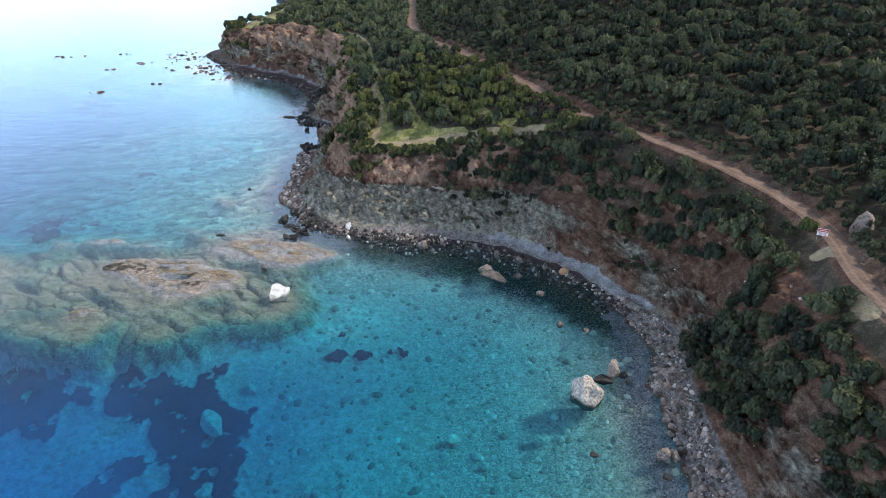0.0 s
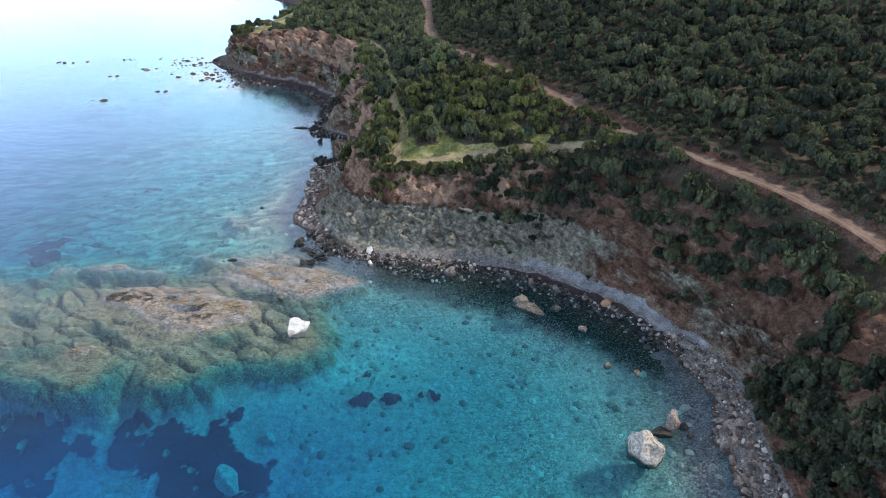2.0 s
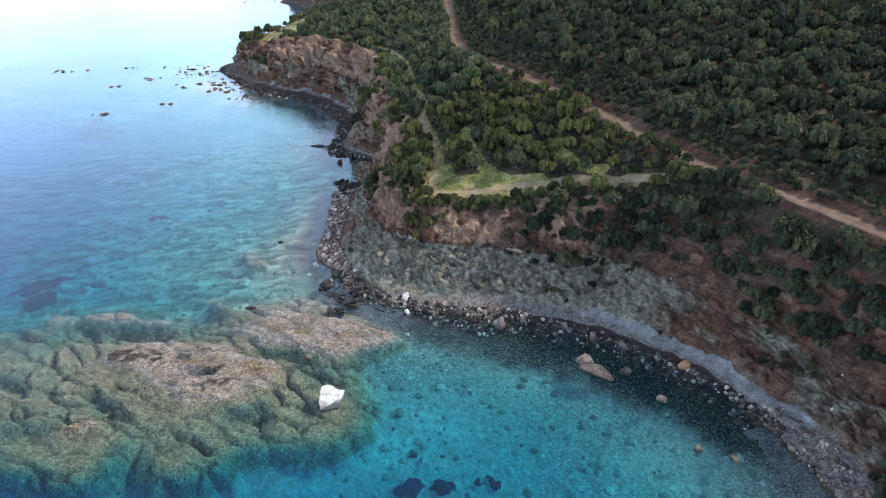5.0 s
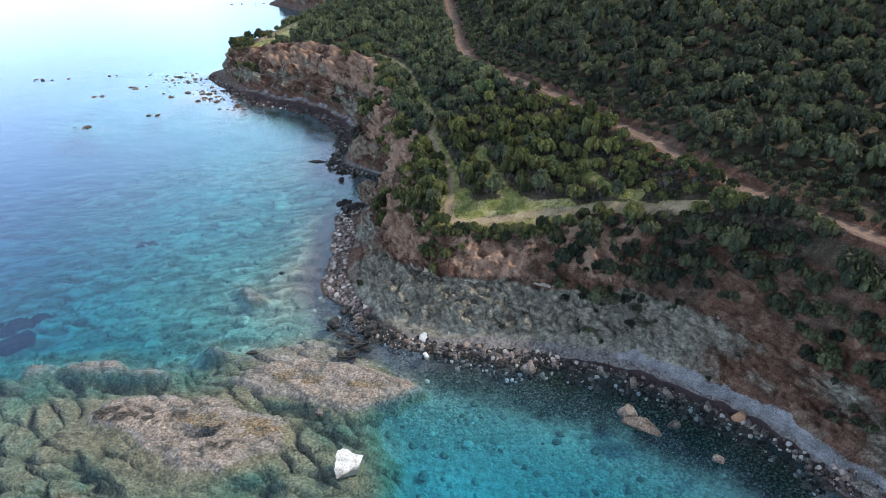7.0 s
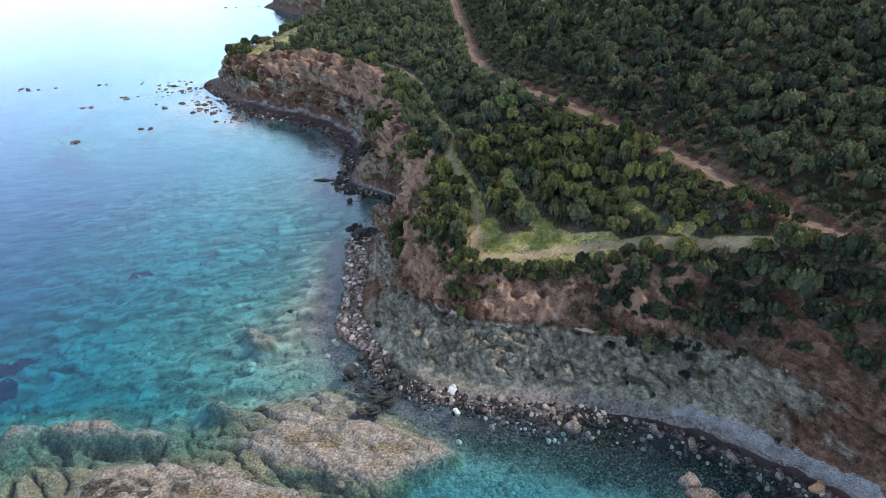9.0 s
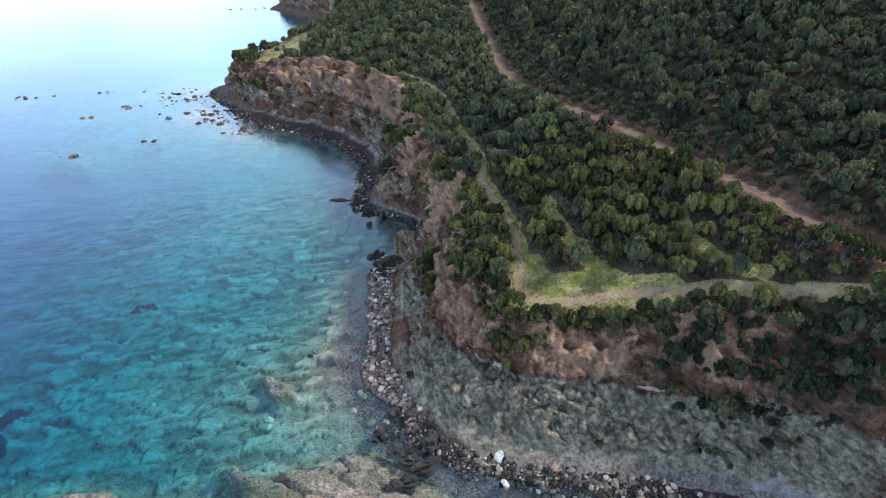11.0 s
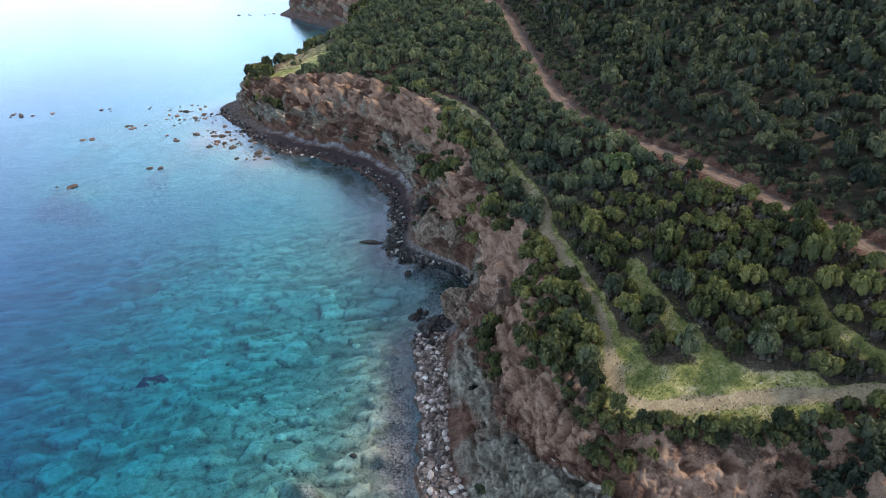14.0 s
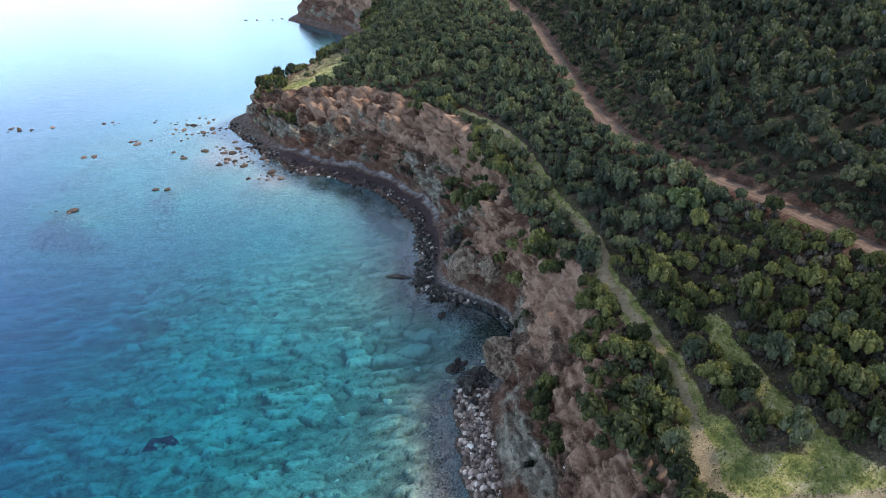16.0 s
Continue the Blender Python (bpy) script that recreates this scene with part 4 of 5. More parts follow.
bed_mesh = grid_mesh("seabed", np.stack([bx, by, bz], 1), bshape, [("reef", reef), ("crack", crack), ("weed", weed), ("sand", sand), ("slab", slabs), ("crest", crest), ("ochre", ochre), ("black", black), ("grit", grit), ("stain", stain), ("gloom", gloom)])
seabed = tagged(part("seabed", bed_mesh, SEABED), "stony seabed with cracked brown reef and dark weed", "seabed", kind="structure")

wx, wy, wshape = sheet(axis(-86, 42, 1.0, -4000, 70, 1.15), axis(30, 200, 1.0, -400, 4000, 1.15))
wz, *_ = bed_height(wx, wy)
soft = -wz.reshape(wshape)
for _ in range(2):
    soft[1:-1, 1:-1] = (soft[:-2, 1:-1] + soft[2:, 1:-1] + soft[1:-1, :-2] + soft[1:-1, 2:] + 2 * soft[1:-1, 1:-1]) / 6
water = part("water", grid_mesh("water", np.stack([wx, wy, np.zeros(len(wx))], 1), wshape, [("depth", np.maximum(soft.ravel(), 0))]), WATER)
tagged(water, "clear turquoise sea, blue further out, rippled and calm", "sea", kind="structure")


# ---- scrub ----
def ball(subdivisions):
    bm = bmesh.new()
    bmesh.ops.create_icosphere(bm, subdivisions=subdivisions, radius=1)
    pos = np.array([q.co[:] for q in bm.verts])
    tri = np.array([[q.index for q in f.verts] for f in bm.faces])
    bm.free()
    return pos, tri


BALL1, BALL3, BALL4 = ball(1), ball(3), ball(4)


def shrub_shape(seed, lobes, tufts, tuft, tall=0.8, spread=0.66):
    """A shrub about 2 across and tall high: a dome of upright boughs clad in small leaf sprays. Points, triangles and each point's bough."""
    r = np.random.RandomState(seed)
    pos, tri, tone, base = [], [], [], 0
    ang = np.arange(lobes) * 2.4 + r.rand(lobes)
    rad = np.sqrt((np.arange(lobes) + 0.3 * r.rand(lobes)) / lobes) * spread
    size = (0.26 + 0.2 * r.rand(lobes)) * (6.0 / (lobes + 2)) ** 0.3
    cen = np.stack([np.cos(ang) * rad, np.sin(ang) * rad, tall * (0.22 + 0.62 * np.sqrt(np.maximum(0, 1 - (rad / (spread * 1.15)) ** 2)) * (0.72 + 0.4 * r.rand(lobes)))], 1)
    bough = r.rand(lobes)
    for c, s, b in zip(cen, size, bough):
        q = BALL1[0] * (1 + 0.2 * (r.rand(len(BALL1[0]), 1) - 0.5)) * s * (0.86, 0.86, 1.05) + c
        pos.append(q), tri.append(BALL1[1] + base), tone.append(np.full(len(q), b))
        base += len(q)
    which = r.choice(lobes, tufts, p=size ** 2 / (size ** 2).sum())
    way = r.randn(tufts, 3)
    way[:, 2] = np.abs(way[:, 2]) * 1.2 - 0.3
    way /= np.linalg.norm(way, axis=1)[:, None]
    at = cen[which] + way * size[which, None] * (0.86, 0.86, 1.05) * (0.92 + 0.22 * r.rand(tufts, 1))
    out = way + 0.5 * r.randn(tufts, 3)
    out /= np.linalg.norm(out, axis=1)[:, None]
    rise = np.array([0, 0, 0.8]) + 0.8 * r.randn(tufts, 3)
    rise -= out * (rise * out).sum(1)[:, None]
    rise /= np.linalg.norm(rise, axis=1)[:, None]
    across = np.cross(out, rise)
    s = tuft * (0.6 + 0.8 * r.rand(tufts, 1))
    q = np.stack([at - rise * s * 0.55, at + rise * s * 0.6 - across * s * 0.55 + out * s * 0.35, at + rise * s * 0.75 + across * s * 0.55 + out * s * 0.35], 1).reshape(-1, 3)
    pos.append(q), tri.append(base + np.arange(3 * tufts).reshape(-1, 3)), tone.append(np.repeat(bough[which], 3))
    return np.vstack(pos), np.vstack(tri), np.concatenate(tone)


def scatter(n, v0, v1, u0, u1, seed):
    """n even places on the ground between two bands and stations: point and band, station, openness."""
    r = np.random.RandomState(seed)
    i0, i1 = np.searchsorted(stations, u0), np.searchsorted(stations, u1) - 1
    j0, j1 = np.searchsorted(bands, v0), np.searchsorted(bands, v1) - 1
    g = GRID[i0:i1 + 1, j0:j1 + 1]
    area = np.linalg.norm(np.cross(g[1:, :-1] - g[:-1, :-1], g[:-1, 1:] - g[:-1, :-1]), axis=2)
    pick = r.choice(area.size, n, p=area.ravel() / area.sum())
    i, j = pick // area.shape[1], pick % area.shape[1]
    fu, fv = r.rand(n, 1), r.rand(n, 1)
    at = (g[i, j] * (1 - fu) + g[i + 1, j] * fu) * (1 - fv) + (g[i, j + 1] * (1 - fu) + g[i + 1, j + 1] * fu) * fv
    return at, bands[j0 + j], stations[i0 + i], OPEN[i0 + i, j0 + j]


def thin(at, gap):
    """Keeps places that lie at least gap (one each) apart; returns the kept numbers."""
    kept, grid = [], {}
    for k, (p, g) in enumerate(zip(at, gap)):
        c = (int(p[0] // 3), int(p[1] // 3))
        if all((p[0] - at[o][0]) ** 2 + (p[1] - at[o][1]) ** 2 > (0.5 * (g + gap[o])) ** 2
               for a in (-1, 0, 1) for b in (-1, 0, 1) for o in grid.get((c[0] + a, c[1] + b), ())):
            kept.append(k)
            grid.setdefault(c, []).append(k)
    return np.array(kept)


def joined(name, shapes, places, radii, material, label, seed):
    r = np.random.RandomState(seed)
    pos, tri, tone, bough, base = [], [], [], [], 0
    for p, s in zip(places, radii):
        q, t, b = shapes[r.randint(len(shapes))]
        a = r.rand() * 6.283
        c, d = math.cos(a) * s, math.sin(a) * s
        h = s * (1.0 + 0.55 * r.rand())
        pos.append(np.stack([q[:, 0] * c - q[:, 1] * d, q[:, 0] * d + q[:, 1] * c, q[:, 2] * h], 1) + p)
        tri.append(t + base), tone.append(np.full(len(q), r.rand())), bough.append(b)
        base += len(q)
    ob = part(name, soup_mesh(name, np.vstack(pos), np.vstack(tri), [("tone", np.concatenate(tone)), ("bough", np.concatenate(bough))]), material)
    return tagged(ob, label, "scrub", kind="stuff")


NEAR_SHAPES = [shrub_shape(s, 13, 560, 0.125, 0.72 + 0.07 * s) for s in range(6)]
MID_SHAPES = [shrub_shape(20 + s, 9, 240, 0.165, 0.75 + 0.07 * s) for s in range(6)]
FAR_SHAPES = [shrub_shape(40 + s, 7, 90, 0.24, 0.75 + 0.07 * s) for s in range(6)]
LOW_SHAPES = [shrub_shape(50 + s, 3, 34, 0.3) for s in range(4)]
rr = np.random.RandomState(3)


def trunk_mesh(seed):
    """A few crooked stems from one foot."""
    r = np.random.RandomState(seed)
    pos, quads, base = [], [], 0
    for k in range(4):
        a, lean = r.rand() * 6.283, 0.15 + 0.3 * r.rand()
        for h in range(4):
            c = np.array([math.cos(a) * lean * h / 3, math.sin(a) * lean * h / 3, -0.15 + 0.22 * h])
            w = 0.06 * (1 - 0.22 * h)
            pos += [c + (w * math.cos(q), w * math.sin(q), 0) for q in (0, 1.571, 3.142, 4.712)]
        for h in range(3):
            for q in range(4):
                e = base + 4 * h
                quads.append((e + q, e + (q + 1) % 4, e + 4 + (q + 1) % 4, e + 4 + q))
        base += 16
    return soup_mesh("trunk", np.array(pos), np.array(quads), (), True)


BARK = Mat("bark", 0.95)
BARK = BARK.done(BARK.ramp(BARK.noise(9.0, 4), [(0.3, (0.05, 0.04, 0.032)), (0.7, (0.13, 0.11, 0.09))]))


def shrub(name, shape, seed, leaf, label, category="shrub"):
    base = tagged(new(name), label, category)
    crown = soup_mesh("crown", shape[0], shape[1], [("tone", np.zeros(len(shape[0]))), ("bough", shape[2])])
    part("crown", crown, leaf, base)
    part("trunk", trunk_mesh(seed), BARK, base)
    return base


def plant(kinds, places, radii, group, seed):
    """Copies of the model shrubs at the places; each model itself takes the first place that falls to it."""
    r, used = np.random.RandomState(seed), set()
    for p, s in zip(places, radii):
        k = r.randint(len(kinds))
        m = pose(*p, 0, 0, r.rand() * 360) @ Matrix.Diagonal((s, s, s * (1.25 + 0.6 * r.rand()), 1))
        ob = kinds[k]
        if k in used:
            ob = copy_thing(ob, m)
        ob.matrix_basis = m
        ob["group"] = group
        used.add(k)


# terrace between cliff top and road
at, band, st, free = scatter(34000, 4.0, 4.995, 2.5, 30.0, 1)
size = 0.9 + 1.7 * rr.rand(len(at)) ** 1.5
keep = (free + 0.5 * fbm(at * 0.5, 2, 88) < 0.3) & (band < 4.965)
keep &= (st > 8) | ((band < 4.75 - 0.2 * step(7, 6, st)) & (fbm(at * 0.16, 2, 89) > 0.0 + 0.25 * step(7, 5.5, st)))          # the track's seaward verge stays open above the near slope
at, size, st = at[keep], size[keep], st[keep]
k = thin(at, size * np.where(at[:, 1] < 118, 1.05, 1.3))
at, size, st = at[k], size[k], st[k]
size = np.where((at[:, 1] < 165) & (at[:, 1] > 122) & (size > 2.1), 2.1, size)
size = np.where((at[:, 1] < 129.5) & (at[:, 0] < 4) & (at[:, 1] > 122), np.minimum(size, 1.25), size)
single = (at[:, 1] > 122) & (at[:, 1] < 152) & (at[:, 0] < 12)
close = (at[:, 1] < 165) & ~single
further = (at[:, 1] >= 165) & (at[:, 1] < 205) & ~single
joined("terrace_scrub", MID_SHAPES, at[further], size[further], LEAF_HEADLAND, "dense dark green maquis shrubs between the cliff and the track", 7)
MODELS = [shrub("shrub", NEAR_SHAPES[q], q, LEAF_SUNLIT, "rounded dark green evergreen shrub on the grassy terrace") for q in range(5)]
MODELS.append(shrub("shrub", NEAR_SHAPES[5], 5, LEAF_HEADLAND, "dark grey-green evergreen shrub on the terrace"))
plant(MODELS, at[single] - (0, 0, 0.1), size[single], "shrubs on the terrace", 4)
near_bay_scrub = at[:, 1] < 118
joined("terrace_scrub", NEAR_SHAPES, at[close & near_bay_scrub], size[close & near_bay_scrub], LEAF_SHADED, "dark green maquis shrubs along the track above the bay", 8)
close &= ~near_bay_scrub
joined("terrace_scrub", NEAR_SHAPES, at[close], size[close], LEAF_SUNLIT, "dense dark green maquis shrubs on the terrace above the cliff", 5)
meadow = inside(at[:, 0], at[:, 1], [(-84, 272), (-77, 296), (-66, 298), (-62, 280), (-66, 267), (-74, 268)])
beyond = (at[:, 1] >= 205) & ((meadow < 0) | (rr.rand(len(at)) < 0.3))
size = np.where(meadow > 0, 0.7 * size, size)
joined("headland_scrub", [shrub_shape(70 + q, 7, 130, 0.2) for q in range(5)], at[beyond], size[beyond], LEAF_HEADLAND, "dark green maquis shrubs on the far headland", 6)

# low growth between the taller shrubs
a_low, _, _, f_low = scatter(7000, 4.02, 4.97, 8.0, 24.0, 13)
a_low = a_low[f_low < 0.1][:3000]
joined("undergrowth", LOW_SHAPES, a_low - (0, 0, 0.1), 0.35 + 0.5 * rr.rand(len(a_low)), LEAF_GREY, "low dry grey-green growth between the shrubs", 14)

# hillside above the road
at, band, st, free = scatter(42000, 6.05, 8.97, 2.0, 33.0, 11)
size = 1.1 + 1.7 * rr.rand(len(at)) ** 1.4
size = np.where(band < 7.1, 0.8, size)
bare = fbm(at * 0.045, 3, 191) * step(110, 170, at[:, 1]) * step(8.0, 8.3, band) + 0.15 * step(170, 230, at[:, 1]) * step(8.0, 8.4, band)
in_reach = (at[:, 0] < 0.64 * at[:, 1] + 16) & (at[:, 1] > 40)          # the stretch of hillside that can be seen from over the bays
keep = (bare < 0.42) & in_reach
at, size = at[keep], size[keep]
k = thin(at, size * 1.22)
at, size = at[k], size[k]
dist = np.hypot(at[:, 0], at[:, 1] - 60)
a, b = dist < 125, (dist >= 125) & (dist < 330)
joined("hillside_scrub", MID_SHAPES, at[a], size[a], LEAF_SHADED, "thick dark green scrub and small trees on the hillside", 15)
joined("upper_hillside_scrub", FAR_SHAPES, at[b], size[b], LEAF_SHADED, "thick dark scrub further up the hillside", 16)
at, band, st, free = scatter(9000, 8.9, 9.9, 1.0, 33.0, 12)
k = thin(at, np.full(len(at), 3.2))
at = at[k]
at = at[(at[:, 0] < 0.64 * at[:, 1] + 20) & (at[:, 1] > 60)]
joined("ridge_scrub", LOW_SHAPES, at, 2.4 + 1.2 * rr.rand(len(at)), LEAF_SHADED, "dark scrub covering the ridge", 17)

# bushes along the brink before the clearing
at, band, st, free = scatter(320, 3.84, 4.03, 10.6, 13.5, 33)
size = 0.7 + 0.7 * rr.rand(len(at))
k = thin(at, size * 0.95)
joined("brink_scrub", NEAR_SHAPES, at[k] - (0, 0, 0.15), size[k], LEAF_SUNLIT, "olive green bushes along the brink of the cliff", 34)

# dense thicket over the near beach
at, band, st, free = scatter(2600, 2.0, 3.7, 2.0, 5.4, 23)
grown = inside(at[:, 0] + 0.8 * vnoise(at * 0.4, 24), at[:, 1] + 0.8 * vnoise(at * 0.4, 27), [(35, 77), (42, 77.5), (43.8, 67), (41.2, 58), (36, 54.5), (34, 56.5), (33.6, 67)])
grown = np.maximum(grown, inside(at[:, 0], at[:, 1], [(40, 52), (45, 52), (45.5, 40), (39, 40)]))
at = at[grown > 0]
size = 0.9 + 1.0 * rr.rand(len(at))
k = thin(at, size * 0.95)
joined("thicket", MID_SHAPES, at[k] - (0, 0, 0.2), size[k], LEAF_SHADED, "dense dark thicket on the slope above the stony beach", 28)

# cliff face
at, band, st, free = scatter(11000, 2.2, 4.05, 1.0, 30.0, 21)
lush = (1.25 + 0.9 * step(10, 7, st)) * fbm(at * 0.075, 3, 91) + 0.12 * rr.randn(len(at)) - 0.1 - 0.06 * step(10, 7, st) + 0.35 * step(3.0, 4.0, band) - 0.25 * step(19, 21, st) - 0.22 * step(10, 11, st) * (1 - step(13, 14.5, st)) + 0.22 * step(10, 7, st) + 0.85 * step(6.0, 6.8, st) * (1 - step(9.4, 10.2, st)) * step(3.05, 3.4, band)
thicket = blob(at[:, 0], at[:, 1], [(38.8, 67, 4.0, 11, 0), (44, 58, 4, 7, 0), (24, 112, 7, 3, -30), (33, 103, 3, 6, -40)], 1.0)
lush = np.where(band < 2.75, -1, lush) - 0.62 * step(6.6, 5.8, st) - 0.3 * step(10.2, 10.7, st) * (1 - step(12.2, 12.8, st)) - 0.16 * step(13.2, 14, st) * (1 - step(17, 18, st)) + 1.5 * thicket
keep = lush > 0.1
at, st = at[keep], st[keep]
size = (0.6 + 1.7 * rr.rand(len(at)) ** 1.3 + 0.5 * step(10, 7, st)) * (1 - 0.3 * step(10, 11, st) * (1 - step(14, 15, st)) * (1 + 0.7 * step(3.6, 3.85, band[keep])))
k = thin(at, size * 0.9)
at, size = at[k], size[k]
# shrubs past this station take the leaf colour with sunlight painted in
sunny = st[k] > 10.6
joined("cliff_scrub", MID_SHAPES, at[~sunny] - (0, 0, 0.3), size[~sunny], LEAF_SHADED, "dark green shrubs clinging to the red slope", 25)
joined("cliff_scrub", MID_SHAPES, at[sunny] - (0, 0, 0.3), size[sunny], LEAF_SUNLIT, "olive green shrubs clinging to the red cliff", 29)
at, band, st, free = scatter(500, 2.05, 3.0, 4.0, 28.0, 22)
keep = fbm(at * 0.15, 2, 95) > 0.2
joined("rock_tufts", MID_SHAPES, at[keep] - (0, 0, 0.15), 0.3 + 0.6 * rr.rand(keep.sum()), LEAF_SHADED, "small green tufts on the grey rock face", 26)


# ---- rocks ----
def rock_mesh(name, seed, sharp=0.35, shape=BALL3, planes=13, low=0.4, more=0.34):
    pos, tri = shape
    r = np.random.RandomState(seed)
    p = pos.copy()
    for _ in range(planes):                    # planes that cut facets
        w = r.randn(3)
        w /= np.linalg.norm(w)
        cut = low + more * r.rand()
        over = np.maximum(p @ w - cut, 0)
        p -= over[:, None] * w * 0.92
    p *= (1 + sharp * 0.35 * fbm(p * 1.7 + seed * 3.1, 4, seed))[:, None]
    return soup_mesh(name, p, tri)


ROCKS = [rock_mesh("boulder", 200 + s, 0.6, BALL3, 12, 0.3, 0.36) for s in range(7)] + [rock_mesh("boulder", 300 + s, 0.3, BALL3, 7, 0.22, 0.3) for s in range(3)] + [rock_mesh("boulder", 410 + s, 1.3, BALL3, 16, 0.58, 0.3) for s in range(2)] + [rock_mesh("boulder", 430, 0.8, BALL4, 11, 0.72, 0.2)]


def boulder(x, y, z, sx, sy, sz, turn, kind, material, label, group=""):
    me = ROCKS[kind]
    key = me.name + material.name
    if key not in bpy.data.meshes:
        copy = me.copy()
        copy.name = key
        copy.materials.append(material)
    ob = new("boulder", bpy.data.meshes[key])
    ob.matrix_world = pose(x, y, z, 0, 0, turn) @ Matrix.Diagonal((sx, sy, sz, 1))
    return tagged(ob, label, "boulder", group)


# boulders that stand alone
for row in [
    (19.2, 66.7, 0.3, 2.3, 2.05, 2.7, 100, 12, STONE_PALE, "big pale rounded boulder standing in the shallows"),
    (23.6, 70.8, 0.5, 1.2, 1.0, 2.1, 40, 11, STONE, "grey boulder leaning beside the big one"),
    (22.2, 69.6, 0.3, 1.5, 1.1, 1.0, 10, 3, STONE_DARK, "dark brown boulder in the shallows"),
    (25.2, 71.0, 0.1, 0.9, 0.7, 0.7, 10, 4, STONE_DARK, "small dark wet rock in the shallows"),
    (25.5, 69.4, 0.1, 0.7, 0.6, 0.6, 50, 5, STONE_DARK, "small dark wet rock in the shallows"),
    (29.3, 67.4, 0.7, 2.5, 1.9, 2.3, 15, 8, STONE, "large cracked grey boulder at the waterline"),
    (31.0, 70.2, 0.8, 2.2, 1.7, 1.7, 70, 9, STONE, "flat layered grey boulder on the beach"),
    (28.7, 61.8, 0.3, 1.3, 1.1, 1.1, 30, 2, STONE, "rounded grey boulder at the waterline"),
    (30.4, 61.6, 0.4, 1.0, 0.9, 0.8, 80, 4, STONE, "rounded grey boulder at the waterline"),
    (31.4, 58.8, 0.7, 1.4, 1.1, 1.2, 60, 5, STONE, "pale grey boulder on the shingle"),
    (26.0, 55.8, 0.4, 1.2, 1.1, 1.3, 10, 6, STONE, "grey rounded boulder in the shallows"),
    (27.7, 56.1, 0.3, 1.1, 1.0, 0.9, 55, 0, STONE, "grey rounded boulder in the shallows"),
    (26.0, 52.8, 0.1, 0.7, 0.7, 0.6, 25, 1, STONE_DARK, "small dark wet rock in the shallows"),
    (18.2, 56.2, 0.1, 0.6, 0.8, 0.5, 25, 3, STONE_DARK, "small dark wet rock in the shallows"),
]:
    boulder(*row)
# in the dark shallows of the bay
for row in [
    (9.0, 96.9, 0.2, 2.7, 1.9, 1.0, -20, 3, STONE_BROWN, "low flat reddish brown slab in the water"),
    (7.4, 99.2, 0.3, 2.0, 1.5, 1.0, 10, 2, STONE_BROWN, "low reddish brown boulder in the water"),
    (13.0, 97.4, 0.2, 1.1, 0.9, 0.7, 30, 4, STONE_BROWN, "brown boulder in the dark shallows"),
    (18.3, 100.0, 0.3, 1.3, 1.2, 0.9, 70, 5, STONE_BROWN, "brown boulder near the gravel beach"),
    (21.0, 97.8, 0.5, 1.3, 1.0, 1.2, 15, 6, make_stone("orange_stone", (0.22, 0.11, 0.06), (0.42, 0.23, 0.13), (0.5, 0.33, 0.22)), "orange-brown block at the water's edge"),
    (16.5, 91.4, 0.2, 1.0, 0.9, 0.8, 15, 1, STONE_BROWN, "brown rock standing in the water"),
    (18.2, 82.8, 0.1, 0.9, 0.7, 0.7, 15, 2, STONE_BROWN, "brown rock standing in the water"),
    (22.2, 81.6, 0.0, 0.9, 0.8, 0.4, 85, 3, STONE_BROWN, "low brown rock just above the water"),
    (10.0, 105.4, 0.3, 1.3, 1.1, 0.9, 40, 0, STONE, "grey boulder in the dark shallows"),
    (13.8, 103.2, 0.2, 1.5, 1.0, 0.7, -40, 3, STONE, "flat grey boulder in the dark shallows"),
    (-3.9, 108.4, 0.5, 1.3, 1.1, 1.2, 10, 4, STONE, "pale rounded boulder in the shallows"),
]:
    boulder(*row)
# round the point
for row in [
    (-18.7, 114.7, 0.8, 1.1, 1.0, 1.1, 10, 5, STONE_WHITE, "white boulder on the shore rubble"),
    (-14.9, 115.4, 0.8, 0.9, 0.8, 0.9, 50, 6, STONE_WHITE, "white boulder at the foot of the rock"),
    (-18.4, 111.4, 0.4, 0.8, 0.7, 0.7, 80, 0, STONE_WHITE, "small pale boulder on the shore"),
    (-12.4, 113.5, 0.6, 1.0, 0.9, 0.9, 80, 1, STONE, "pinkish boulder on the shore rubble"),
    (-8.9, 113.4, 0.7, 0.9, 0.9, 1.2, 20, 2, STONE, "pinkish upright boulder on the shore rubble"),
    (-31.8, 100.0, 0.2, 0.8, 0.7, 1.0, 20, 1, STONE_BROWN, "brown pointed rock on the reef"),
    (-43.6, 112.8, 0.1, 1.0, 0.5, 0.4, 20, 3, STONE_DARK, "small black wet rock"),
    (-43.8, 135.2, 0.1, 0.6, 0.5, 0.4, 10, 4, STONE_DARK, "small black wet rock"),
    (-38.2, 175.9, 0.3, 1.2, 0.9, 0.7, 10, 5, STONE_DARK, "dark flat-topped rock off the cove"),
    (-41.8, 185.3, 0.5, 1.6, 1.3, 1.2, 40, 6, STONE_DARK, "dark boulder off the point"),
    (-45.2, 188.0, 0.1, 2.6, 0.8, 0.6, 0, 3, STONE_DARK, "long dark ledge in the water"),
    (-41.3, 194.0, 0.4, 1.6, 1.2, 1.0, 70, 2, STONE_BROWN, "pale brown boulder on the rocky shore"),
]:
    boulder(*row)


# ---- shore rubble: boulders as things, small stones as stuff ----
def along_shore(n, u0, u1, v0, v1, seed):
    at, band, st, _ = scatter(n, v0, v1, u0, u1, seed)
    return at


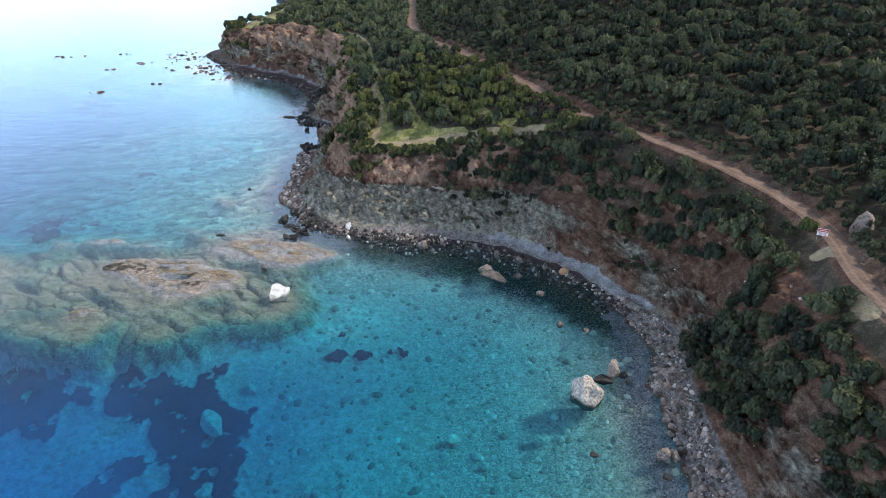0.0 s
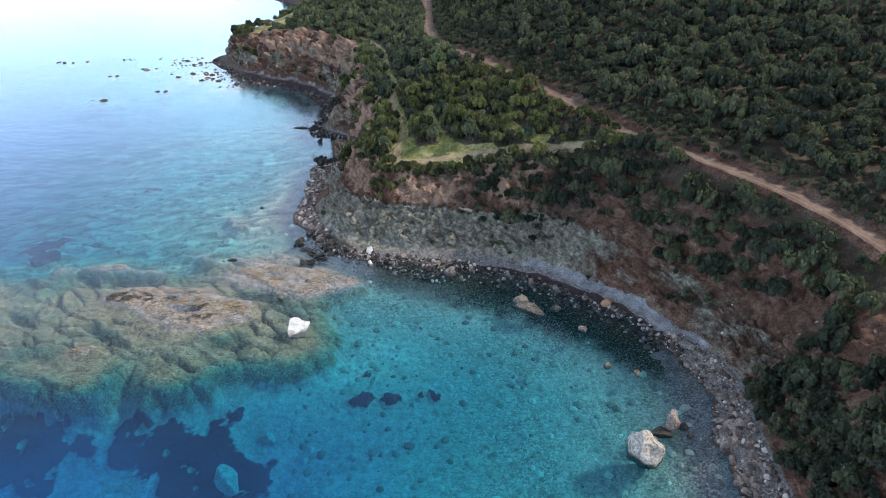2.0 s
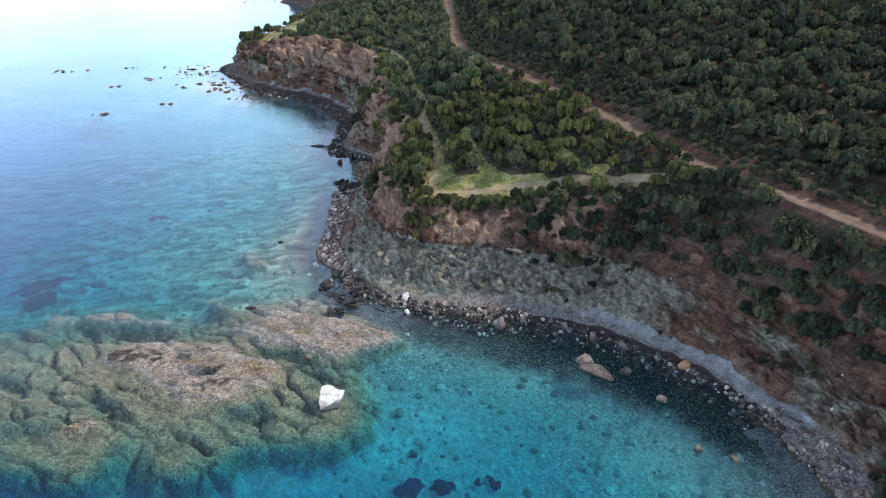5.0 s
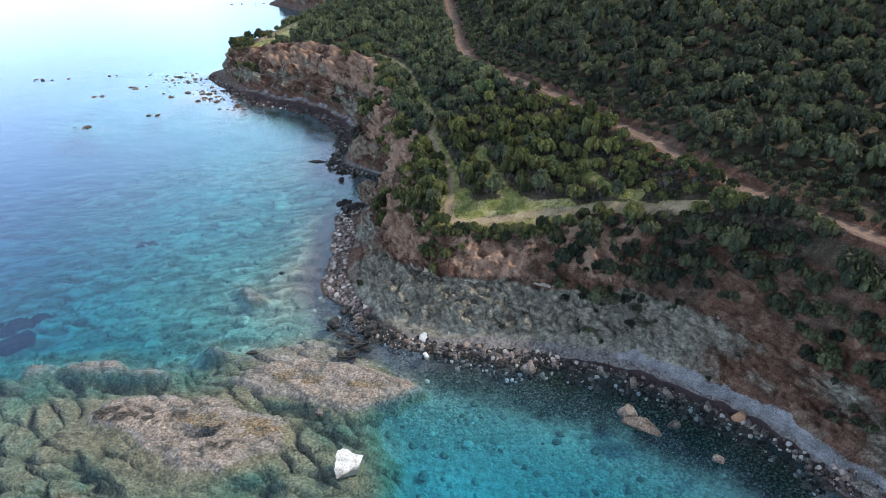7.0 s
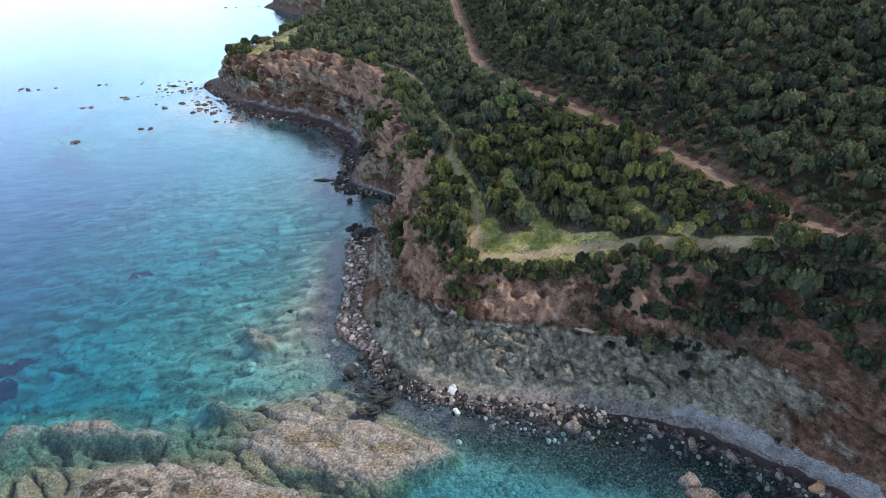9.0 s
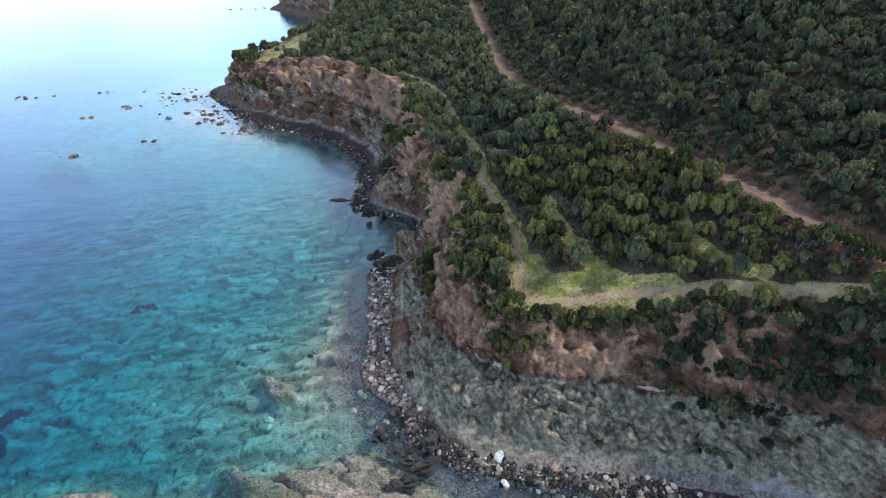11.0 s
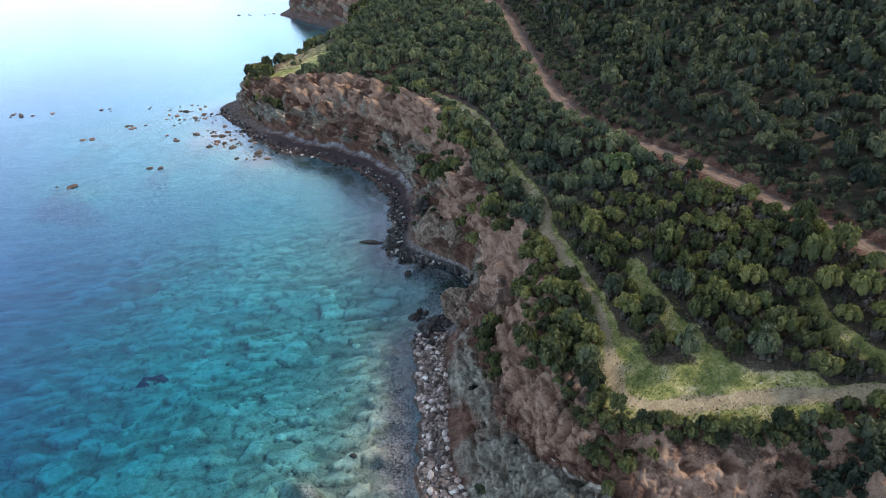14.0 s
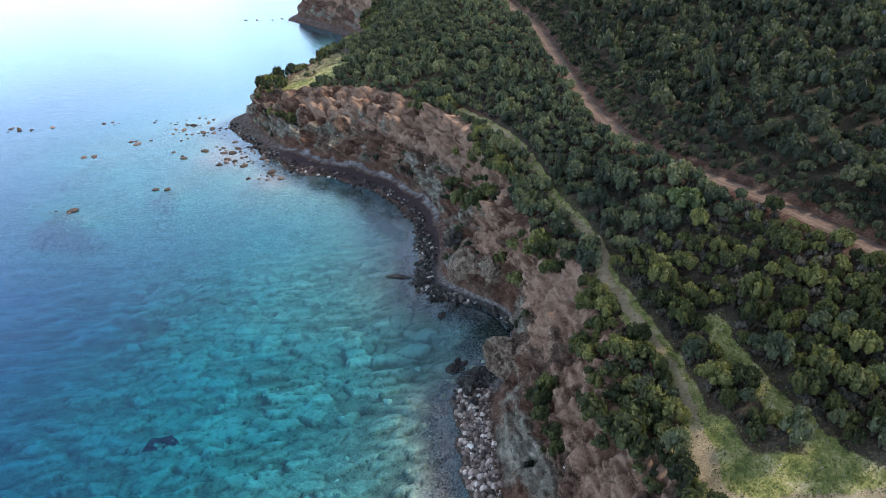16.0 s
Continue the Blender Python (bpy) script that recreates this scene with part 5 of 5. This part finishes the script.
ro = np.random.RandomState(9)
for u0, u1, v0, v1, n, big, mats, label in [
    (3.0, 6.2, 1.0, 1.75, 45, 1.0, (STONE, STONE, STONE_BROWN), "grey boulder in the shore rubble"),
    (6.2, 10.5, 0.9, 1.3, 24, 0.7, (STONE, STONE_BROWN), "rounded boulder by the gravel beach"),
    (10.5, 12.6, 0.9, 1.5, 11, 0.9, (STONE, STONE, STONE_BROWN), "pinkish boulder in the shore rubble"),
    (13.9, 17.0, 1.0, 1.75, 75, 0.55, (STONE, STONE, STONE_BROWN, STONE_WHITE), "rounded pinkish grey boulder on the cobble beach"),
    (16.8, 21.5, 0.6, 1.4, 55, 1.1, (STONE_DARK, STONE_DARK, STONE_BROWN), "dark wet boulder at the waterline"),
    (13.0, 14.2, 0.8, 1.5, 22, 1.0, (STONE_DARK, STONE_DARK, STONE), "dark wet rock on the point"),
]:
    for p in along_shore(n, u0, u1, v0, v1, int(u0 * 10)):
        s = big * (0.25 + 1.0 * ro.rand() ** 3.2)
        boulder(p[0], p[1], max(p[2], -0.3) + 0.15 * s, s * (0.9 + 0.4 * ro.rand()), s * (0.8 + 0.3 * ro.rand()), s * (0.6 + 0.35 * ro.rand()), ro.rand() * 360, ro.randint(7),
                mats[ro.randint(len(mats))], label, "boulders of the shore")


def pebble_shape(seed):
    r = np.random.RandomState(seed)
    return BALL1[0] * (1 + 0.35 * (r.rand(len(BALL1[0]), 1) - 0.5)) * (1, 0.8, 0.6), BALL1[1], np.zeros(len(BALL1[0]))


PEBBLES = [pebble_shape(s) for s in range(6)]


def make_stones(name, stops):
    m = Mat(name, 0.9)
    c = m.ramp(m.where.outputs["Random Per Island"], stops)
    fine = m.noise(4.0, 5, 0.7)
    return m.done(m.mix(m.span(fine, 0.4, 0.65, 0.0, 0.5), c, m.mix(1.0, c, (0.5, 0.48, 0.45), "MULTIPLY")), fine, 0.5, 0.1)


def stones(name, at, size, material, label):
    ob = joined(name, PEBBLES, at, size, material, label, 31)
    ob["category"] = "stones"


COBBLE = make_stones("cobble", [(0.0, (0.045, 0.034, 0.03)), (0.45, (0.17, 0.127, 0.108)), (0.8, (0.34, 0.265, 0.232)), (1.0, (0.6, 0.53, 0.48))])
DARK_COBBLE = make_stones("dark_cobble", [(0.0, (0.012, 0.012, 0.012)), (0.55, (0.05, 0.045, 0.042)), (0.85, (0.14, 0.12, 0.11)), (1.0, (0.5, 0.48, 0.45))])
SUNK = make_stones("sunken_stone", [(0.0, (0.13, 0.13, 0.1)), (0.5, (0.28, 0.275, 0.21)), (0.88, (0.4, 0.39, 0.31)), (1.0, (0.55, 0.55, 0.44))])
a = np.vstack([along_shore(2600, 1.5, 6.4, 1.0, 1.9, 301), along_shore(2600, 13.6, 17.2, 1.05, 1.8, 302), along_shore(260, 10.0, 13.0, 1.0, 1.6, 303)])
stones("shore_cobbles", a + (0, 0, 0.05), 0.1 + 0.5 * ro.rand(len(a)) ** 5, COBBLE, "grey and pinkish cobbles strewn along the shore")
a = np.vstack([along_shore(1900, 6.0, 11.5, 0.1, 1.35, 304), along_shore(900, 16.8, 21.5, 0.7, 1.6, 305), along_shore(900, 21.0, 27.0, 0.8, 1.45, 306), along_shore(900, 10.0, 14.2, 0.6, 1.6, 307)])
stones("dark_cobbles", a + (0, 0, 0.05), 0.12 + 0.42 * ro.rand(len(a)) ** 3.5, DARK_COBBLE, "dark wet stones with a few white ones at the waterline")

# stones lying on the sea bed
n = 9000
sx, sy = -80 + 112 * ro.rand(n), 38 + 130 * ro.rand(n)
sz, s_reef, _, s_weed, *_, s_gloom = bed_height(sx, sy)
keep = (~on_land(sx, sy)) & (s_reef < 0.3) & (s_weed < 0.3) & (s_gloom < 0.35 + 0.3 * ro.rand(n)) & (sz > -8) & ((sx > -26) | (sy > 112)) & ((sx > -30) | (ro.rand(n) < 0.3))
a = np.stack([sx, sy, sz], 1)[keep]
stones("sunken_stones", a - (0, 0, 0.08), 0.16 + 0.75 * ro.rand(len(a)) ** 4.5, SUNK, "pale algae-covered stones lying under clear water")
for x, y, s in ((-32.3, 67.3, 2.9), (-28.6, 74.4, 1.4), (-29.5, 55.1, 1.7), (1.5, 62.5, 1.3), (5.2, 58, 1.2), (12.5, 61.5, 1.5), (-12.5, 56.5, 1.0)):
    z = float(bed_height(np.array([x]), np.array([y]))[0][0])
    boulder(x, y, z + 0.45 * s, s, s * 0.85, s * 0.75, x * 40, int(abs(x)) % 7, STONE_SUNK, "pale green sunken boulder on the seabed")

# low rocks that break the surface before the far headland
awash = []
for x, y, n, spread in ((-153, 268, 9, 4), (-117, 257.5, 8, 4), (-125, 246.5, 4, 2.5), (-131, 271.5, 4, 3), (-108, 273, 16, 7), (-98.5, 226.7, 4, 2), (-91, 250, 34, 8), (-84, 243, 24, 5), (-78, 232.5, 12, 4), (-115.5, 215.3, 3, 3), (-124, 437, 14, 8), (-99, 266, 34, 8)):
    for _ in range(n):
        awash.append((x + spread * ro.randn() * 0.7, y + spread * ro.randn() * 0.35, 0.05))
low_rocks = joined("rocks_awash", [(q * (1.3, 1.0, 0.55), t, b) for q, t, b in PEBBLES], np.array(awash), 0.25 + 0.8 * ro.rand(len(awash)) ** 2, make_stones("awash_stone", [(0.0, (0.04, 0.034, 0.032)), (0.6, (0.13, 0.095, 0.08)), (1.0, (0.3, 0.22, 0.19))]), "low dark reddish rocks awash off the headland", 31)
low_rocks["category"] = "stones"


# ---- lone trees, the sign and the rock by the track ----
def ground_at(x, y):
    """Height of the ground under a place."""
    d = (P[:, 0] - x) ** 2 + (P[:, 1] - y) ** 2
    return float(P[np.argmin(d), 2])


CLEAR = [shrub("tree", NEAR_SHAPES[q], 60 + q, leaf, label, "tree") for q, leaf, label in (
    (1, LEAF_SUNLIT, "lone dark green round-crowned tree on the headland"), (3, LEAF_SHADED, "small windblown tree on the headland's tip"), (2, LEAF_BRIGHT, "light green leafy tree among darker scrub"),
    (4, LEAF_BRIGHT, "bright green round bush beside the grass"), (0, LEAF_SUNLIT, "small leafy tree beside the dirt track"))]
for ob, (x, y, s, h) in zip(CLEAR, ((-79.5, 291, 3.6, 3.8), (-88.5, 282, 1.7, 1.9), (-5.9, 168.6, 3.0, 3.4), (2.6, 138.5, 1.6, 1.6), (51.0, 81.0, 1.5, 2.2))):
    ob.matrix_basis = pose(x, y, ground_at(x, y) - 0.2, 0, 0, x * 30) @ Matrix.Diagonal((s, s, h, 1))

boulder(57.0, 78.7, ground_at(57.0, 78.7) + 0.8, 2.1, 1.9, 2.2, 30, 4, STONE, "tall pale weathered boulder above the dirt track")


def box(name, sx, sy, sz, bevel=0.01):
    bm = bmesh.new()
    bmesh.ops.create_cube(bm, size=1, matrix=Matrix.Diagonal((sx, sy, sz, 1)))
    bmesh.ops.bevel(bm, geom=bm.edges[:], offset=bevel, segments=1, affect="EDGES")
    me = bpy.data.meshes.new(name)
    bm.to_mesh(me)
    bm.free()
    return me


def plain(name, colour, rough=0.6):
    m = Mat(name, rough)
    return m.done(m.mix(m.span(m.noise(6.0, 4), 0.4, 0.7, 0.0, 0.3), colour, tuple(0.6 * c for c in colour)))


def sign(x, y, turn):
    base = tagged(new("warning_sign"), "small white and red warning sign on two posts beside the track", "sign")
    white, red, grey = plain("sign_white", (0.75, 0.74, 0.72)), plain("sign_red", (0.45, 0.05, 0.05)), plain("post_grey", (0.22, 0.21, 0.2))
    for k in (-0.5, 0.5):
        part("post", box("post", 0.07, 0.07, 1.9), grey, base).location = (k, 0, 0.9)
    part("board", box("board", 1.35, 0.04, 1.0), white, base, "white painted board").location = (0, -0.06, 1.45)
    part("band", box("band", 1.27, 0.02, 0.42, 0.005), red, base, "red upper field").location = (0, -0.085, 1.7)
    for z, w in ((1.36, 1.0), (1.22, 0.8), (1.08, 0.9)):
        part("bar", box("bar", w, 0.012, 0.06, 0.003), red, base, "line of unreadable lettering").location = (0, -0.086, z)
    part("bar", box("bar", 0.9, 0.012, 0.1, 0.003), white, base, "line of unreadable lettering").location = (0, -0.1, 1.7)
    base.matrix_basis = pose(x, y, ground_at(x, y) - 0.05, 0, 0, turn)


sign(51.3, 77.8, -25)

# grass blades on the clearing
def blades(n, seed):
    at, band, st, free = scatter(n, 4.02, 4.9, 9.0, 20.0, seed)
    r = np.random.RandomState(seed)
    way = spline(PATH[:17], np.linspace(0, 16, 200))
    worn = np.sqrt(((at[:, None, :2] - way[None]) ** 2).sum(2)).min(1) < 0.55 + 0.35 * vnoise(at * 0.7, 78)
    at = at[(free > 0.2) & ~worn]
    k = len(at)
    a = r.rand(k) * 6.283
    w, h = 0.05 + 0.07 * r.rand(k), 0.07 + 0.16 * r.rand(k) ** 2
    side_x, side_y = np.cos(a) * w, np.sin(a) * w
    low, high = np.stack([side_x, side_y, 0 * a - 0.03], 1), np.stack([0.4 * h * r.randn(k), 0.4 * h * r.randn(k), h], 1)
    pos = np.stack([at - low * (1, 1, -1), at + low, at + high], 1).reshape(-1, 3)
    return soup_mesh("grass", pos, np.arange(3 * k).reshape(-1, 3), [("tone", np.repeat(r.rand(k), 3))])


GRASS = make_leaf("grass_blade", (0.11, 0.135, 0.04), (0.19, 0.215, 0.065), (0.31, 0.29, 0.12))
tagged(part("grass", blades(45000, 71), GRASS), "short green and dry grass on the terrace clearing", "grass", kind="stuff")
a, band, st, free = scatter(9000, 4.02, 4.9, 9.0, 17.0, 72)
a = a[free > 0.3][:700]
stones("clearing_stones", a, 0.04 + 0.1 * ro.rand(len(a)) ** 2, COBBLE, "small pale stones strewn over the clearing")
a, band, st, free = scatter(800, 2.2, 4.0, 2.0, 26.0, 73)
stones("slope_stones", a, 0.06 + 0.26 * ro.rand(len(a)) ** 4, COBBLE, "loose pale stones on the eroded slope")

# the bare rock bulge over the cove
for x, y, z, sx, sy, sz, turn, seed in ((-32.5, 186.0, 3.0, 4.6, 4.0, 5.2, 30, 1), (-28.8, 182.5, 5.2, 3.6, 3.0, 3.4, 70, 2), (-30.0, 161.5, 3.2, 2.6, 3.6, 2.6, 10, 3)):
    pos, tri = BALL4
    p = pos * (sx, sy, sz)
    p = p + pos * (0.55 * crags(p + seed * 9, 2.4, 40 + seed) + 0.3 * crags(p + seed * 9, 1.1, 50 + seed) + 0.2 * fbm(p * 1.5, 3, seed))[:, None]
    ob = part("outcrop", soup_mesh("outcrop", p, tri), GROUND_ROCK)
    ob.matrix_basis = pose(x, y, z, 0, 0, turn)
    tagged(ob, "bare brown-grey rock bulge above the dark cove", "rock")

# flat dark ledges at the foot of the point
for x, y, sx, sy, sz, turn in ((-27.5, 114.6, 2.2, 1.3, 0.6, 20), (-30.2, 116.2, 2.4, 1.2, 0.5, -15), (-29.6, 112.2, 1.8, 1.0, 0.5, 5), (-26.2, 117.6, 2.0, 1.4, 0.8, 40), (-32.6, 119.8, 1.7, 1.0, 0.5, 60),
                               (-33.8, 161.5, 2.4, 1.6, 0.9, 30), (-36.0, 164.0, 1.8, 1.2, 0.7, 70), (-38.5, 181.5, 2.2, 1.3, 0.8, 10), (-36.0, 188.5, 2.0, 1.6, 1.2, 80), (-34.5, 158.0, 1.8, 1.3, 0.8, 50)):
    pos, tri = BALL3
    p = pos * (sx, sy, sz)
    p = p + pos * (0.7 * crags(p * (1, 1, 2) + x, 1.6, 61) + 0.35 * crags(p + x, 0.8, 62))[:, None]
    ob = part("rock_ledge", soup_mesh("rock_ledge", p, tri), STONE_DARK)
    ob.matrix_basis = pose(x, y, max(ground_at(x, y), -0.2) + 0.1, 0, 0, turn)
    tagged(ob, "flat dark wet ledge of rock at the waterline", "rock", "dark ledges of the point")


def wedge(name, corners, seed):
    """An angular block: the hull of a few corners, split and roughened."""
    bm = bmesh.new()
    for c in corners:
        bm.verts.new(c)
    bmesh.ops.convex_hull(bm, input=bm.verts[:])
    bmesh.ops.subdivide_edges(bm, edges=bm.edges[:], cuts=5, use_grid_fill=True)
    bmesh.ops.triangulate(bm, faces=bm.faces[:])
    p = np.array([q.co[:] for q in bm.verts])
    for q, k in zip(bm.verts, 0.16 * fbm(p * 1.4, 4, seed) + 0.1 * fbm(p * 4, 2, seed)):
        q.co *= 1 + k
    me = bpy.data.meshes.new(name)
    bm.to_mesh(me)
    bm.free()
    return me


white = part("boulder", wedge("white_rock", [(-1.5, 1.4, 1.5), (-0.5, 1.8, 1.6), (2.0, 1.1, 1.2), (1.7, 0.1, 0.6), (-0.8, -1.9, 0.0), (-1.5, -0.9, 0.5), (1.2, 1.6, -1.0), (-1.2, 1.8, -1.0), (1.5, 0.0, -1.0), (-0.8, -0.9, -1.0)], 5), STONE_WHITE)
white.matrix_basis = pose(-27.5, 91.0, 0.1, 0, 0, -6) @ Matrix.Diagonal((0.88, 0.88, 0.95, 1))
tagged(white, "bright white angular rock on the reef", "boulder")

# limestone showing between the shrubs high on the hillside
a, band, st, free = scatter(16000, 8.0, 9.0, 15.0, 30.0, 74)
keep = (fbm(a * 0.05, 3, 191) > 0.12) & (a[:, 0] < 0.64 * a[:, 1] + 10)
a = a[keep][:1500]
stones("hillside_rocks", a + (0, 0, 0.5), 0.3 + 0.8 * ro.rand(len(a)) ** 2, make_stones("limestone", [(0.0, (0.14, 0.14, 0.14)), (1.0, (0.36, 0.36, 0.35))]), "grey limestone blocks among the hillside scrub")
